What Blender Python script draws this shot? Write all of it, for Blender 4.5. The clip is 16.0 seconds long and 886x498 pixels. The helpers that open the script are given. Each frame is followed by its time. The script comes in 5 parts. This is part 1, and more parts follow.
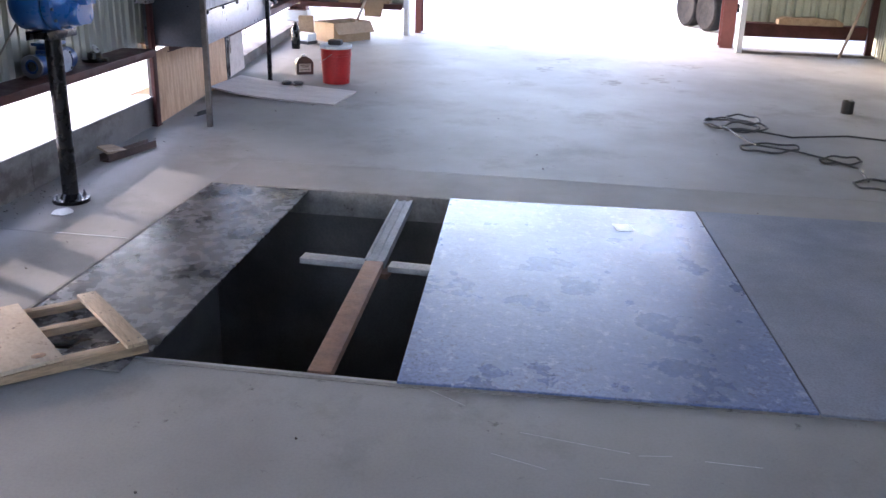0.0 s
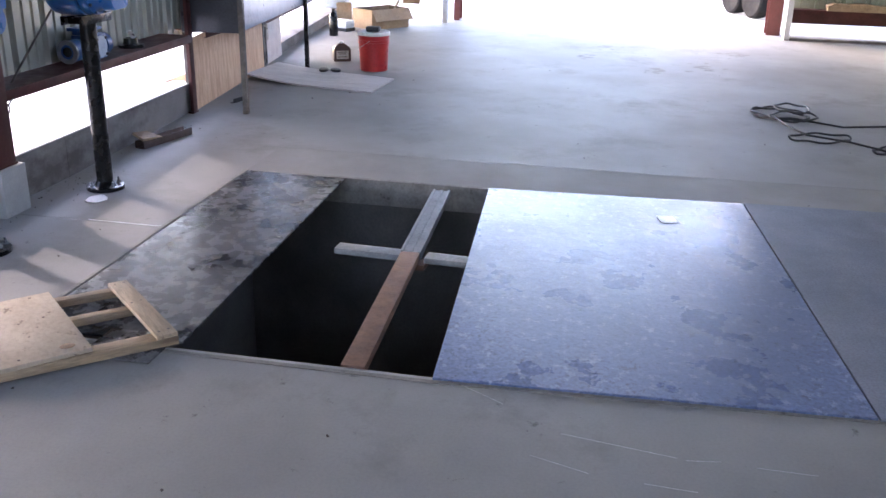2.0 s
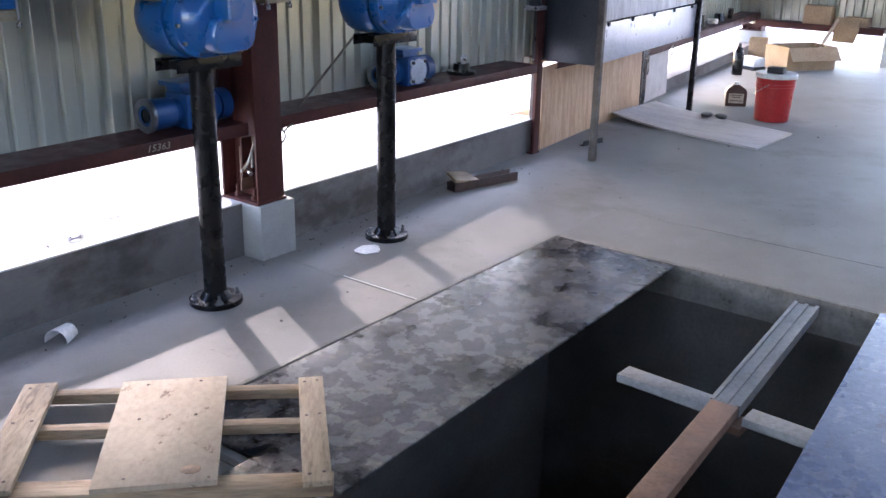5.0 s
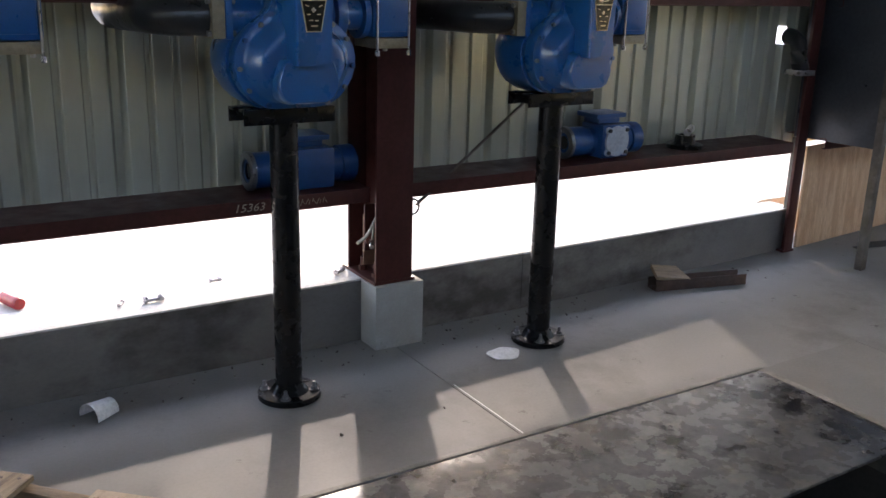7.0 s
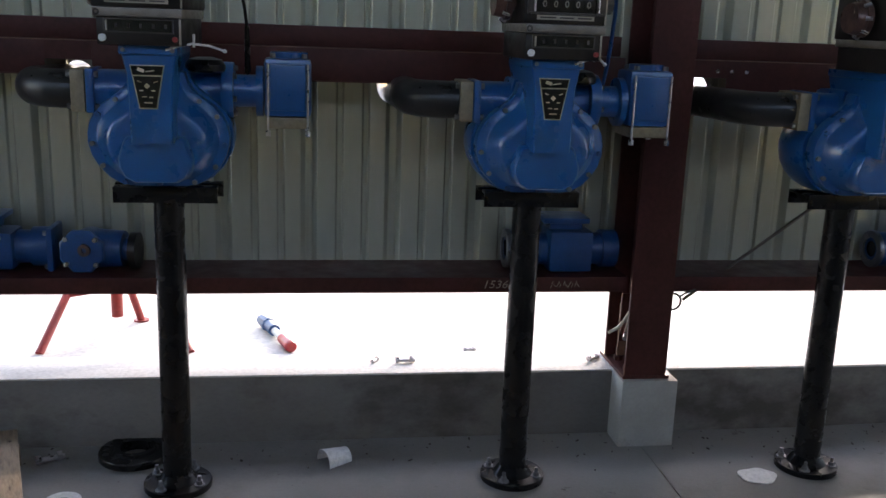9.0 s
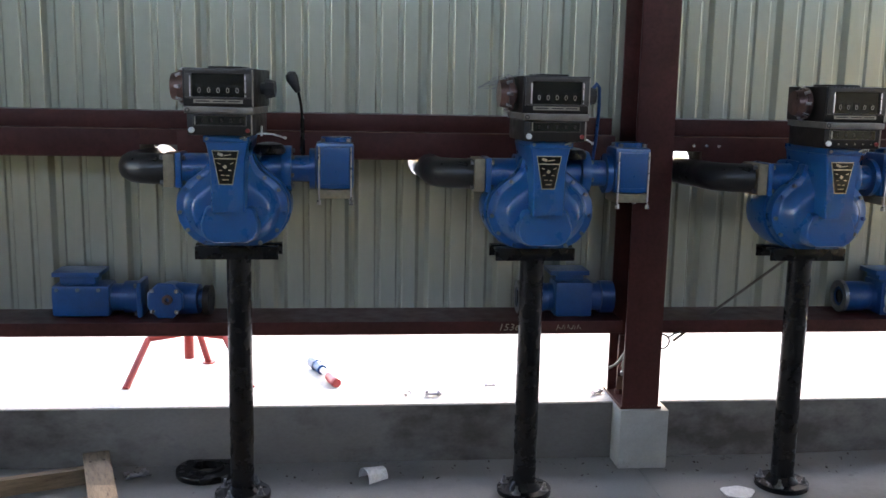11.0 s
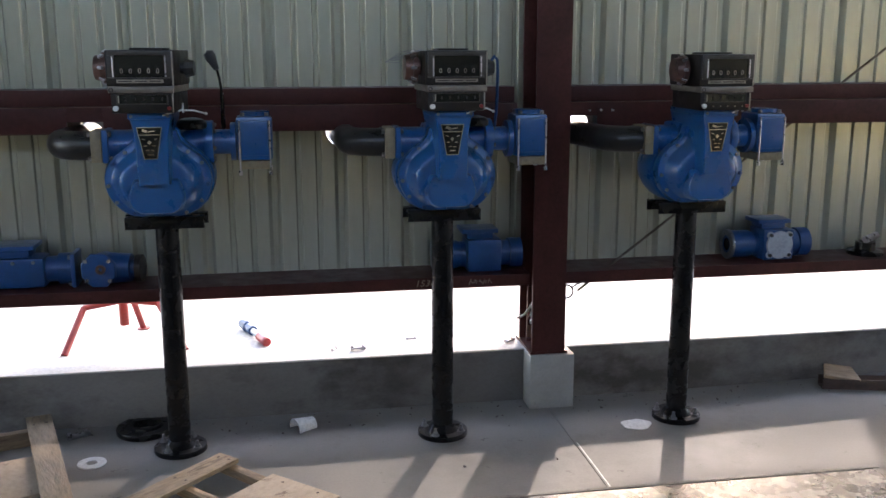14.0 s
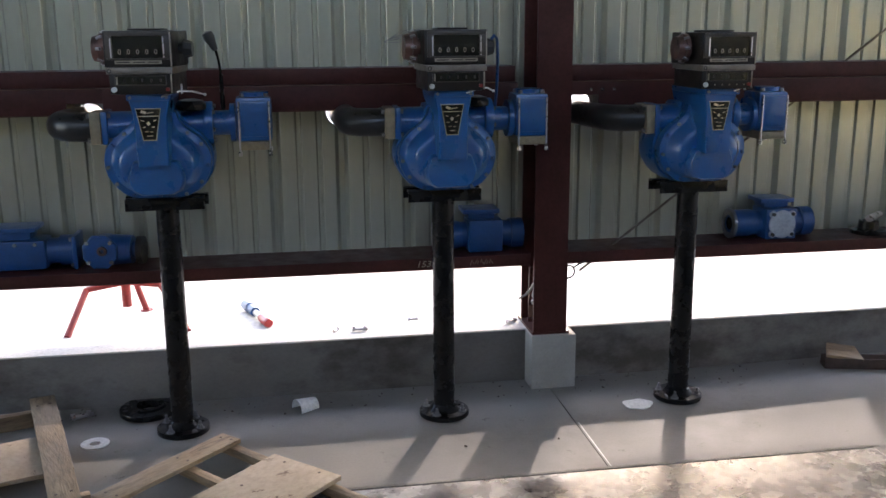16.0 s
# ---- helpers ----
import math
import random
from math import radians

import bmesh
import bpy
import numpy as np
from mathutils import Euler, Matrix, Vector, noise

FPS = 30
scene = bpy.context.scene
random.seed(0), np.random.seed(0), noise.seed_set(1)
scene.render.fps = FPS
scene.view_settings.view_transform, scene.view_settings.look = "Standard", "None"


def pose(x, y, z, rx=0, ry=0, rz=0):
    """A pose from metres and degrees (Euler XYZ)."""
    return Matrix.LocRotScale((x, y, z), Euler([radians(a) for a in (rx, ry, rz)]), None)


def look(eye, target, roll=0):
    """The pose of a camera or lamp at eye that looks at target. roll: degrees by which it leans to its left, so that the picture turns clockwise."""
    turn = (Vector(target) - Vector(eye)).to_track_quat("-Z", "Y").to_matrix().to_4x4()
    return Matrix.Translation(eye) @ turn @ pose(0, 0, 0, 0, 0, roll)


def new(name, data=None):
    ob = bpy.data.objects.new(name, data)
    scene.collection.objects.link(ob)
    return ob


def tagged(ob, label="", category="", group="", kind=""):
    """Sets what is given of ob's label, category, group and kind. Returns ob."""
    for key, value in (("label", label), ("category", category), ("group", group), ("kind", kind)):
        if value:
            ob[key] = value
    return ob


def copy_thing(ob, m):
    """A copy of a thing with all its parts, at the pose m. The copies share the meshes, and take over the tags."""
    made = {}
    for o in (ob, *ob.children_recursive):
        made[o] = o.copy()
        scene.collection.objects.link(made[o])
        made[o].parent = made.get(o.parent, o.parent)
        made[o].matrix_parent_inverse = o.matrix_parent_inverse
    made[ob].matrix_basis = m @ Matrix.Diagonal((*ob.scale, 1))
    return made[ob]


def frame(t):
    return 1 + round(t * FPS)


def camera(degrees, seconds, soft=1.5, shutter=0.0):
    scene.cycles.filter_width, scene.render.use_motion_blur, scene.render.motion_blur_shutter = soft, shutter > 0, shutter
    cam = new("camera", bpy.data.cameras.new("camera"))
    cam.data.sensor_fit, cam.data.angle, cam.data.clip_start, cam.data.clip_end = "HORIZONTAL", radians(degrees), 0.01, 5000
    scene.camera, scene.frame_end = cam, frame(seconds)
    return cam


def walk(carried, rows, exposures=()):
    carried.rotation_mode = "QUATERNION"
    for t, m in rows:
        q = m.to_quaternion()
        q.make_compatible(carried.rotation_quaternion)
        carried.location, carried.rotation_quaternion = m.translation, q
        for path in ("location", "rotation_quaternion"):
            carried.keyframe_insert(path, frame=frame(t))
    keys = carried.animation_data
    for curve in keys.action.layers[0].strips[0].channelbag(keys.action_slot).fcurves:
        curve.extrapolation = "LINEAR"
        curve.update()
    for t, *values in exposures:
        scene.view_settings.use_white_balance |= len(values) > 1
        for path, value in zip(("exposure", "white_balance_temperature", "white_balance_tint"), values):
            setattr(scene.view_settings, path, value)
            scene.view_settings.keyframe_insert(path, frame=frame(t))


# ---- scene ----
cam = camera(50.7, 16.0)
PATH = [
    (0, (-3.716, -2.826, 1.65), (-1.859, -2.545, 0.962), 1.5),
    (0.5, (-3.7, -2.801, 1.641), (-1.858, -2.439, 0.949), 1.0),
    (1, (-3.687, -2.81, 1.639), (-1.849, -2.44, 0.942), 0.8),
    (1.5, (-3.656, -2.794, 1.625), (-1.819, -2.437, 0.92), 1.0),
    (2, (-3.594, -2.8, 1.613), (-1.759, -2.444, 0.902), 1.2),
    (2.5, (-3.483, -2.81, 1.599), (-1.651, -2.434, 0.891), 1.7),
    (3, (-3.266, -2.81, 1.571), (-1.464, -2.294, 0.873), 2.0),
    (3.5, (-3.018, -2.802, 1.539), (-1.275, -2.107, 0.846), 1.6),
    (4, (-2.745, -2.754, 1.512), (-1.076, -1.893, 0.823), 1.6),
    (4.5, (-2.499, -2.735, 1.481), (-0.905, -1.734, 0.806), 1.4),
    (4.7, (-2.387, -2.733, 1.475), (-0.827, -1.678, 0.803), 1.3),
    (6.8, (-1.2, -2.686, 1.419), (-0.12, -1.112, 0.822), 1.2),
    (7, (-1.102, -2.638, 1.389), (-0.083, -1.015, 0.816), 1.6),
    (7.5, (-0.952, -2.483, 1.38), (-0.091, -0.763, 0.831), 3.0),
    (8, (-0.766, -2.52, 1.417), (-0.172, -0.68, 0.902), 3.7),
    (8.5, (-0.602, -2.595, 1.442), (-0.239, -0.692, 0.948), 2.8),
    (9, (-0.672, -2.724, 1.461), (-0.387, -0.8, 0.993), 2.1),
    (9.5, (-0.732, -2.865, 1.48), (-0.511, -0.925, 1.049), 1.6),
    (9.7, (-0.722, -2.918, 1.496), (-0.538, -0.971, 1.079), 1.3),
    (11.8, (-0.626, -3.495, 1.564), (-0.391, -1.535, 1.243), 1.0),
    (12, (-0.605, -3.511, 1.569), (-0.355, -1.554, 1.238), 1.0),
    (12.5, (-0.583, -3.539, 1.566), (-0.302, -1.589, 1.225), 0.8),
    (13, (-0.606, -3.588, 1.582), (-0.288, -1.649, 1.212), 0.6),
    (13.5, (-0.613, -3.612, 1.593), (-0.289, -1.679, 1.197), 0.3),
    (14, (-0.615, -3.616, 1.593), (-0.291, -1.686, 1.178), -0.1),
    (14.5, (-0.611, -3.616, 1.591), (-0.292, -1.688, 1.162), -0.3),
    (15, (-0.602, -3.616, 1.592), (-0.288, -1.691, 1.151), -0.3),
    (15.5, (-0.606, -3.62, 1.581), (-0.29, -1.695, 1.137), -0.4),
    (16, (-0.592, -3.616, 1.589), (-0.283, -1.693, 1.135), -0.4),
]
EXPOSURES = [(0, 4.12, 6350, 29), (3.0, 4.24, 6350, 29), (4.7, 4.28, 6250, 27), (6.8, 3.4, 7100, 20), (7.5, 3.2, 7150, 20), (8.5, 3.06, 7150, 20), (9.5, 3.4, 7100, 20), (12, 3.8, 7100, 21), (13.5, 3.57, 7150, 21), (16, 3.43, 7150, 21)]
walk(cam, [(t, look(eye, target, roll)) for t, eye, target, roll in PATH], EXPOSURES)

# ---- world, sun and exposure ----
SUN_AZ = Vector((0.415, 0.91, 0)).normalized()
SUN_EL = radians(22.4)
world = bpy.data.worlds.new("world")
scene.world = world
world.use_nodes = True
wn, wl = world.node_tree.nodes, world.node_tree.links
sky = wn.new("ShaderNodeTexSky")
sky.sky_type = 'NISHITA'
sky.sun_disc = False
sky.sun_elevation = SUN_EL
sky.sun_rotation = math.atan2(SUN_AZ.x, SUN_AZ.y)
wl.new(sky.outputs[0], wn["Background"].inputs[0])
wn["Background"].inputs[1].default_value = 0.15
sun_data = bpy.data.lights.new("sun", 'SUN')
sun_data.energy, sun_data.angle, sun_data.color = 0.275, radians(1.0), (1.0, 0.965, 0.91)
sun = new("sun", sun_data)
sun_from = SUN_AZ * math.cos(SUN_EL) + Vector((0, 0, math.sin(SUN_EL)))
sun.matrix_world = look(sun_from * 50, (0, 0, 0))

# ---- materials ----


def mat(name, a, b=None, rough=0.6, metal=0.0, scale=3.0, fine=60.0, fine_amt=0.25, bump=0.15, bump_scale=80.0,
        rough_var=0.1, lo=0.35, hi=0.65, stretch=(1, 1, 1), spots=None, spot_scale=9.0, spot_at=0.62, coat=0.0, shift=0.0, spec=0.5, spot_soft=0.06, vary=0.0, spots2=None):
    """Two-scale noise colour between a and b, fine grain, optional spots, bump and uneven gloss."""
    b = b or tuple(c * 0.8 for c in a)
    m = bpy.data.materials.new(name)
    m.use_nodes = True
    nt = m.node_tree
    N, L = nt.nodes, nt.links
    bsdf = N["Principled BSDF"]
    co = N.new("ShaderNodeTexCoord")
    mp = N.new("ShaderNodeMapping")
    mp.inputs["Scale"].default_value = stretch
    mp.inputs["Location"].default_value = (shift, shift * 0.7, shift * 0.3)
    L.new(co.outputs["Object"], mp.inputs[0])

    def nz(s, detail=4.0, r=0.6):
        n = N.new("ShaderNodeTexNoise")
        n.inputs["Scale"].default_value, n.inputs["Detail"].default_value, n.inputs["Roughness"].default_value = s, detail, r
        L.new(mp.outputs[0], n.inputs["Vector"])
        return n.outputs["Fac"]

    def ramp(src, p, q):
        r = N.new("ShaderNodeMapRange")
        r.inputs[1].default_value, r.inputs[2].default_value = p, q
        L.new(src, r.inputs[0])
        return r.outputs[0]

    def mix(f, c, d):
        x = N.new("ShaderNodeMix")
        x.data_type = 'RGBA'
        for sock, v in ((x.inputs[0], f), (x.inputs[6], c), (x.inputs[7], d)):
            if isinstance(v, (int, float)):
                sock.default_value = v
            elif isinstance(v, tuple):
                sock.default_value = (*v, 1)
            else:
                L.new(v, sock)
        return x.outputs[2]

    col = mix(ramp(nz(scale), lo, hi), a, b)
    if spots:
        col = mix(ramp(nz(spot_scale, 6.0, 0.7), spot_at, spot_at + spot_soft), col, spots)
    if spots2:
        c2, s2, at2, soft2 = spots2
        col = mix(ramp(nz(s2, 8.0, 0.72), at2, at2 + soft2), col, c2)
    if vary:
        info = N.new("ShaderNodeObjectInfo")
        lev = N.new("ShaderNodeMapRange")
        lev.inputs[3].default_value, lev.inputs[4].default_value = 1.0 - vary, 1.0 + 0.3 * vary
        L.new(info.outputs["Random"], lev.inputs[0])
        sc = N.new("ShaderNodeMix")
        sc.data_type, sc.blend_type = 'RGBA', 'MULTIPLY'
        sc.inputs[0].default_value = 1.0
        L.new(col, sc.inputs[6])
        L.new(lev.outputs[0], sc.inputs[7])
        col = sc.outputs[2]
    grain = nz(fine, 2.0)
    x = N.new("ShaderNodeMix")
    x.data_type, x.blend_type = 'RGBA', 'MULTIPLY'
    x.inputs[0].default_value = fine_amt
    L.new(col, x.inputs[6])
    L.new(ramp(grain, 0.25, 0.6), x.inputs[7])
    L.new(x.outputs[2], bsdf.inputs["Base Color"])
    rr = N.new("ShaderNodeMapRange")
    rr.inputs[3].default_value, rr.inputs[4].default_value = max(0.03, rough - rough_var), min(1, rough + rough_var)
    L.new(ramp(nz(scale * 2.3, 5.0), 0.3, 0.7), rr.inputs[0])
    L.new(rr.outputs[0], bsdf.inputs["Roughness"])
    bsdf.inputs["Metallic"].default_value = metal
    bsdf.inputs["Coat Weight"].default_value = coat
    bsdf.inputs["Specular IOR Level"].default_value = spec
    if bump:
        bp = N.new("ShaderNodeBump")
        bp.inputs["Strength"].default_value, bp.inputs["Distance"].default_value = bump, 0.01
        L.new(nz(bump_scale, 5.0), bp.inputs["Height"])
        L.new(bp.outputs[0], bsdf.inputs["Normal"])
    return m


M = dict(
    concrete=mat("concrete_floor", (0.275, 0.263, 0.245), (0.215, 0.204, 0.189), rough=0.6, spec=0.15, scale=0.9, fine=90, fine_amt=0.08, bump=0.05, bump_scale=40,
                 rough_var=0.06, spots=(0.172, 0.161, 0.146), spot_scale=1.3, spot_at=0.53, spot_soft=0.2, spots2=((0.115, 0.105, 0.092), 9.0, 0.63, 0.07)),
    concrete_strip=mat("concrete_strip", (0.265, 0.252, 0.234), (0.212, 0.20, 0.184), spec=0.18, rough=0.7, scale=1.6, fine=90, fine_amt=0.08, bump=0.06, bump_scale=40, shift=4, spots=(0.24, 0.22, 0.195), spot_scale=2.2, spot_at=0.52, spot_soft=0.2),
    # curb face: stains, and some of its shade, in the dark colour
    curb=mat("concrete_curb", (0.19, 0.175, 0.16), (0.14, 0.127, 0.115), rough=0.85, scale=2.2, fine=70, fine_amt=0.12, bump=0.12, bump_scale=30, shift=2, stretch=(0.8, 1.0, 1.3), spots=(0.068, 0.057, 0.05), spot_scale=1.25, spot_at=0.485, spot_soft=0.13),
    plinth=mat("concrete_plinth", (0.36, 0.35, 0.33), (0.27, 0.26, 0.24), rough=0.85, scale=4, fine=90, fine_amt=0.08, bump=0.1, bump_scale=50, spots=(0.19, 0.178, 0.16), spot_scale=5, spot_at=0.6, spot_soft=0.15),
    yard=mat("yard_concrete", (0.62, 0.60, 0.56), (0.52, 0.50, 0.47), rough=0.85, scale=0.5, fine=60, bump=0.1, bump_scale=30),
    panel=mat("wall_sheet", (0.50, 0.50, 0.425), (0.445, 0.445, 0.375), rough=0.2, rough_var=0.04, metal=0.45, scale=1.0, fine=30, fine_amt=0.06, bump=0.02, bump_scale=5, stretch=(1, 1, 0.25)),
    panel_east=mat("wall_sheet_green", (0.40, 0.42, 0.33), (0.34, 0.36, 0.27), rough=0.42, metal=0.3, scale=1.2, fine=40, fine_amt=0.12, bump=0.03, bump_scale=20),
    iron=mat("red_oxide_steel", (0.076, 0.0225, 0.0195), (0.05, 0.0155, 0.0135), rough=0.48, spec=0.2, scale=5, fine=60, bump=0.06, bump_scale=60, spots=(0.08, 0.04, 0.03), spot_at=0.72),
    red_column=mat("red_painted_steel", (0.21, 0.055, 0.04), (0.16, 0.04, 0.03), rough=0.5, scale=5),
    white_trim=mat("white_trim", (0.72, 0.72, 0.72), (0.6, 0.6, 0.6), rough=0.4, scale=4, bump=0.03),
    plate_dirty=mat("dirty_steel_plate", (0.165, 0.16, 0.157), (0.105, 0.104, 0.107), spec=0.4, rough=0.27, metal=0.05, scale=5, fine=40, fine_amt=0.45, bump=0.06, bump_scale=30,
                    rough_var=0.08, lo=0.30, hi=0.68, spots=(0.225, 0.203, 0.172), spot_scale=9, spot_at=0.53, spot_soft=0.14, spots2=((0.014, 0.014, 0.018), 1.8, 0.50, 0.07)),
    plate=mat("mill_steel_plate", (0.125, 0.168, 0.30), (0.088, 0.12, 0.22), spec=0.28, rough=0.31, metal=0.0, scale=1.0, lo=0.30, hi=0.70, fine=60, fine_amt=0.4, bump=0.22, bump_scale=12,
              rough_var=0.08, spots=(0.215, 0.262, 0.39), spot_scale=20, spot_at=0.55, spot_soft=0.09, spots2=((0.062, 0.082, 0.148), 19.0, 0.58, 0.06)),
    plate_worn=mat("worn_steel_plate", (0.195, 0.21, 0.25), (0.15, 0.163, 0.195), spec=0.15, rough=0.5, metal=0.1, scale=2.0, fine=90, bump=0.2, bump_scale=16),
    steel_edge=mat("rusty_edge_steel", (0.13, 0.11, 0.095), (0.07, 0.055, 0.045), rough=0.7, metal=0.3, scale=9),
    lip=mat("worn_lip_steel", (0.23, 0.21, 0.185), (0.15, 0.135, 0.118), rough=0.7, metal=0.1, scale=9, spots=(0.09, 0.075, 0.06), spot_scale=14),
    cover=mat("pale_cover_paint", (0.40, 0.44, 0.50), (0.33, 0.365, 0.42), rough=0.4, scale=6, fine=60, bump=0.03),
    # pit colours kept dark so they carry the shade of the trench
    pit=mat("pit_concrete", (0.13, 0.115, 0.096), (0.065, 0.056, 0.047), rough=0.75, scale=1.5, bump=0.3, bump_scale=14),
    pit_floor=mat("pit_floor_wet_shade", (0.05, 0.046, 0.042), (0.075, 0.07, 0.064), rough=0.3, scale=1.8, bump=0.1, bump_scale=6, rough_var=0.12),
    rust=mat("rusty_beam", (0.24, 0.125, 0.075), (0.16, 0.085, 0.055), rough=0.75, scale=7, bump=0.2),
    rust_dark=mat("dark_rusty_steel", (0.095, 0.055, 0.042), (0.06, 0.036, 0.028), rough=0.7, scale=9),
    grey_beam=mat("grey_painted_beam", (0.26, 0.26, 0.265), (0.19, 0.19, 0.195), rough=0.55, metal=0.2, scale=7, bump=0.1),
    black=mat("black_paint", (0.007, 0.007, 0.0075), (0.006, 0.006, 0.0065), spec=0.28, rough=0.27, scale=6, fine=50, bump=0.03),
    nut=mat("dull_zinc", (0.30, 0.30, 0.31), (0.16, 0.16, 0.165), rough=0.35, metal=0.8, scale=15, bump=0.05),
    bezel=mat("register_bezel", (0.05, 0.039, 0.032), (0.032, 0.026, 0.022), rough=0.38, scale=12, bump=0.05),
    tag=mat("worn_tan_tag", (0.40, 0.345, 0.28), (0.27, 0.23, 0.185), rough=0.4, metal=0.2, scale=30, bump=0.04),
    trim=mat("worn_trim_bar", (0.23, 0.195, 0.165), (0.15, 0.125, 0.105), rough=0.38, metal=0.3, scale=30, bump=0.04),
    rubber=mat("black_rubber", (0.016, 0.016, 0.017), (0.025, 0.025, 0.026), rough=0.55, scale=8, bump=0.05),
    elbow=mat("black_pipe_lacquer", (0.012, 0.012, 0.013), (0.02, 0.02, 0.02), rough=0.35, scale=8, bump=0.05),
    blue=mat("blue_enamel", (0.0015, 0.093, 0.283), (0.0015, 0.075, 0.235), spec=0.5, rough=0.3, scale=5, fine=120, fine_amt=0.08, bump=0.07, bump_scale=120, rough_var=0.06, coat=0.35),
    # dusty blue, darkened so the shelf valves' shade is in the colour
    blue_dull=mat("blue_enamel_dusty_shade", (0.003, 0.06, 0.20), (0.003, 0.044, 0.15), rough=0.36, scale=6, fine=80, fine_amt=0.15, bump=0.1, bump_scale=90),
    register=mat("register_dark_paint", (0.022, 0.016, 0.0135), (0.012, 0.0095, 0.0085), rough=0.4, spec=0.3, scale=9, fine=90, bump=0.06),
    window=mat("register_window", (0.008, 0.008, 0.009), (0.012, 0.012, 0.012), rough=0.12, scale=4, bump=0),
    cream=mat("cream_plate", (0.50, 0.46, 0.38), (0.42, 0.38, 0.31), rough=0.5, scale=12, bump=0.04),
    white=mat("white_paint", (0.78, 0.78, 0.76), (0.66, 0.66, 0.64), rough=0.5, scale=9, bump=0.03),
    tan=mat("tan_gasket", (0.33, 0.26, 0.17), (0.24, 0.19, 0.12), rough=0.55, metal=0.2, scale=14, bump=0.08),
    brass=mat("brass", (0.72, 0.62, 0.45), (0.55, 0.45, 0.30), rough=0.35, metal=0.9, scale=10, bump=0.03),
    copper=mat("copper", (0.20, 0.105, 0.085), (0.075, 0.045, 0.04), rough=0.35, metal=0.5, scale=12, bump=0.03),
    chrome=mat("zinc_steel", (0.60, 0.55, 0.56), (0.38, 0.38, 0.39), rough=0.3, metal=0.9, scale=15, bump=0.05),
    wire_grey=mat("grey_wire", (0.20, 0.20, 0.20), (0.14, 0.14, 0.14), rough=0.6, scale=20, bump=0),
    rim=mat("bare_bevel_steel", (0.85, 0.85, 0.85), (0.7, 0.7, 0.7), rough=0.35, metal=0.3, scale=15, bump=0.03),
    red=mat("red_plastic", (0.48, 0.022, 0.022), (0.40, 0.018, 0.02), rough=0.35, scale=6, bump=0.03),
    red_paint=mat("red_orange_paint", (0.32, 0.028, 0.024), (0.25, 0.022, 0.02), rough=0.5, scale=8),
    pine=mat("pine_wood", (0.44, 0.31, 0.185), (0.32, 0.215, 0.125), rough=0.7, scale=5, fine=40, fine_amt=0.45, bump=0.25, bump_scale=50, stretch=(0.35, 2.2, 2.2), spots=(0.17, 0.105, 0.06), spot_scale=5.0, spot_at=0.61, vary=0.25),
    ply=mat("plywood_board", (0.46, 0.36, 0.255), (0.37, 0.28, 0.195), rough=0.7, scale=5, fine=70, fine_amt=0.2, bump=0.1, bump_scale=50, stretch=(1.0, 0.6, 1.0), spots=(0.16, 0.10, 0.065), spot_scale=15, spot_at=0.615, vary=0.15),
    knot=mat("wood_knot", (0.25, 0.15, 0.085), (0.15, 0.085, 0.05), rough=0.7, scale=40, bump=0.1),
    pine_across=mat("pine_wood_across", (0.44, 0.325, 0.21), (0.33, 0.235, 0.145), rough=0.7, scale=6, fine=40, fine_amt=0.45, bump=0.25, bump_scale=50, stretch=(2.2, 0.4, 2.2), spots=(0.17, 0.105, 0.065), spot_scale=7, spot_at=0.61, vary=0.25),
    ply_lean=mat("plywood_orange", (0.60, 0.375, 0.225), (0.46, 0.265, 0.14), rough=0.6, scale=4, fine=30, fine_amt=0.3, lo=0.40, hi=0.60, bump=0.08, stretch=(6, 6, 0.9)),
    ply_pale=mat("weathered_plywood", (0.60, 0.55, 0.515), (0.48, 0.43, 0.40), rough=0.7, scale=2.5, fine=50, bump=0.1, stretch=(3, 0.6, 3), spots=(0.6, 0.56, 0.53), spot_scale=3),
    cardboard=mat("cardboard", (0.37, 0.255, 0.155), (0.29, 0.195, 0.115), rough=0.85, scale=4, bump=0.05),
    scratch=mat("scored_concrete", (0.52, 0.505, 0.48), (0.42, 0.405, 0.385), rough=0.8, scale=9, bump=0.05),
    mud=mat("dried_mud", (0.235, 0.218, 0.195), (0.20, 0.184, 0.163), rough=0.9, scale=9, bump=0.05),
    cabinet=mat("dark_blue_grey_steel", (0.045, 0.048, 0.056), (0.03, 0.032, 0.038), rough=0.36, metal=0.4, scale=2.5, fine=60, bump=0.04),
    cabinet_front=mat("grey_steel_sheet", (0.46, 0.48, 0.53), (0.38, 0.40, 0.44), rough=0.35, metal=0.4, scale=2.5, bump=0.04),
    streaked=mat("streaked_white_sheet", (0.60, 0.60, 0.61), (0.38, 0.38, 0.40), rough=0.5, metal=0.2, scale=5, fine=30, bump=0.05, stretch=(3, 3, 0.8), spots=(0.22, 0.22, 0.24), spot_scale=6, spot_at=0.62),
    glossy_paper=mat("glossy_paper", (0.88, 0.88, 0.86), (0.82, 0.82, 0.80), rough=0.35, spec=0.5, scale=9, bump=0.03),
    paper=mat("white_paper", (0.80, 0.80, 0.78), (0.70, 0.70, 0.69), rough=0.8, scale=9, bump=0.03),
    brown_jug=mat("brown_plastic", (0.06, 0.03, 0.022), (0.08, 0.045, 0.03), rough=0.4, scale=9, bump=0.02),
    roof=mat("roof_sheet", (0.80, 0.80, 0.78), (0.74, 0.74, 0.72), rough=0.5, metal=0.2, scale=1, bump=0.03),
    tyre=mat("tyre_rubber", (0.012, 0.012, 0.013), (0.02, 0.019, 0.018), spec=0.1, rough=0.9, scale=9, bump=0.1),
)

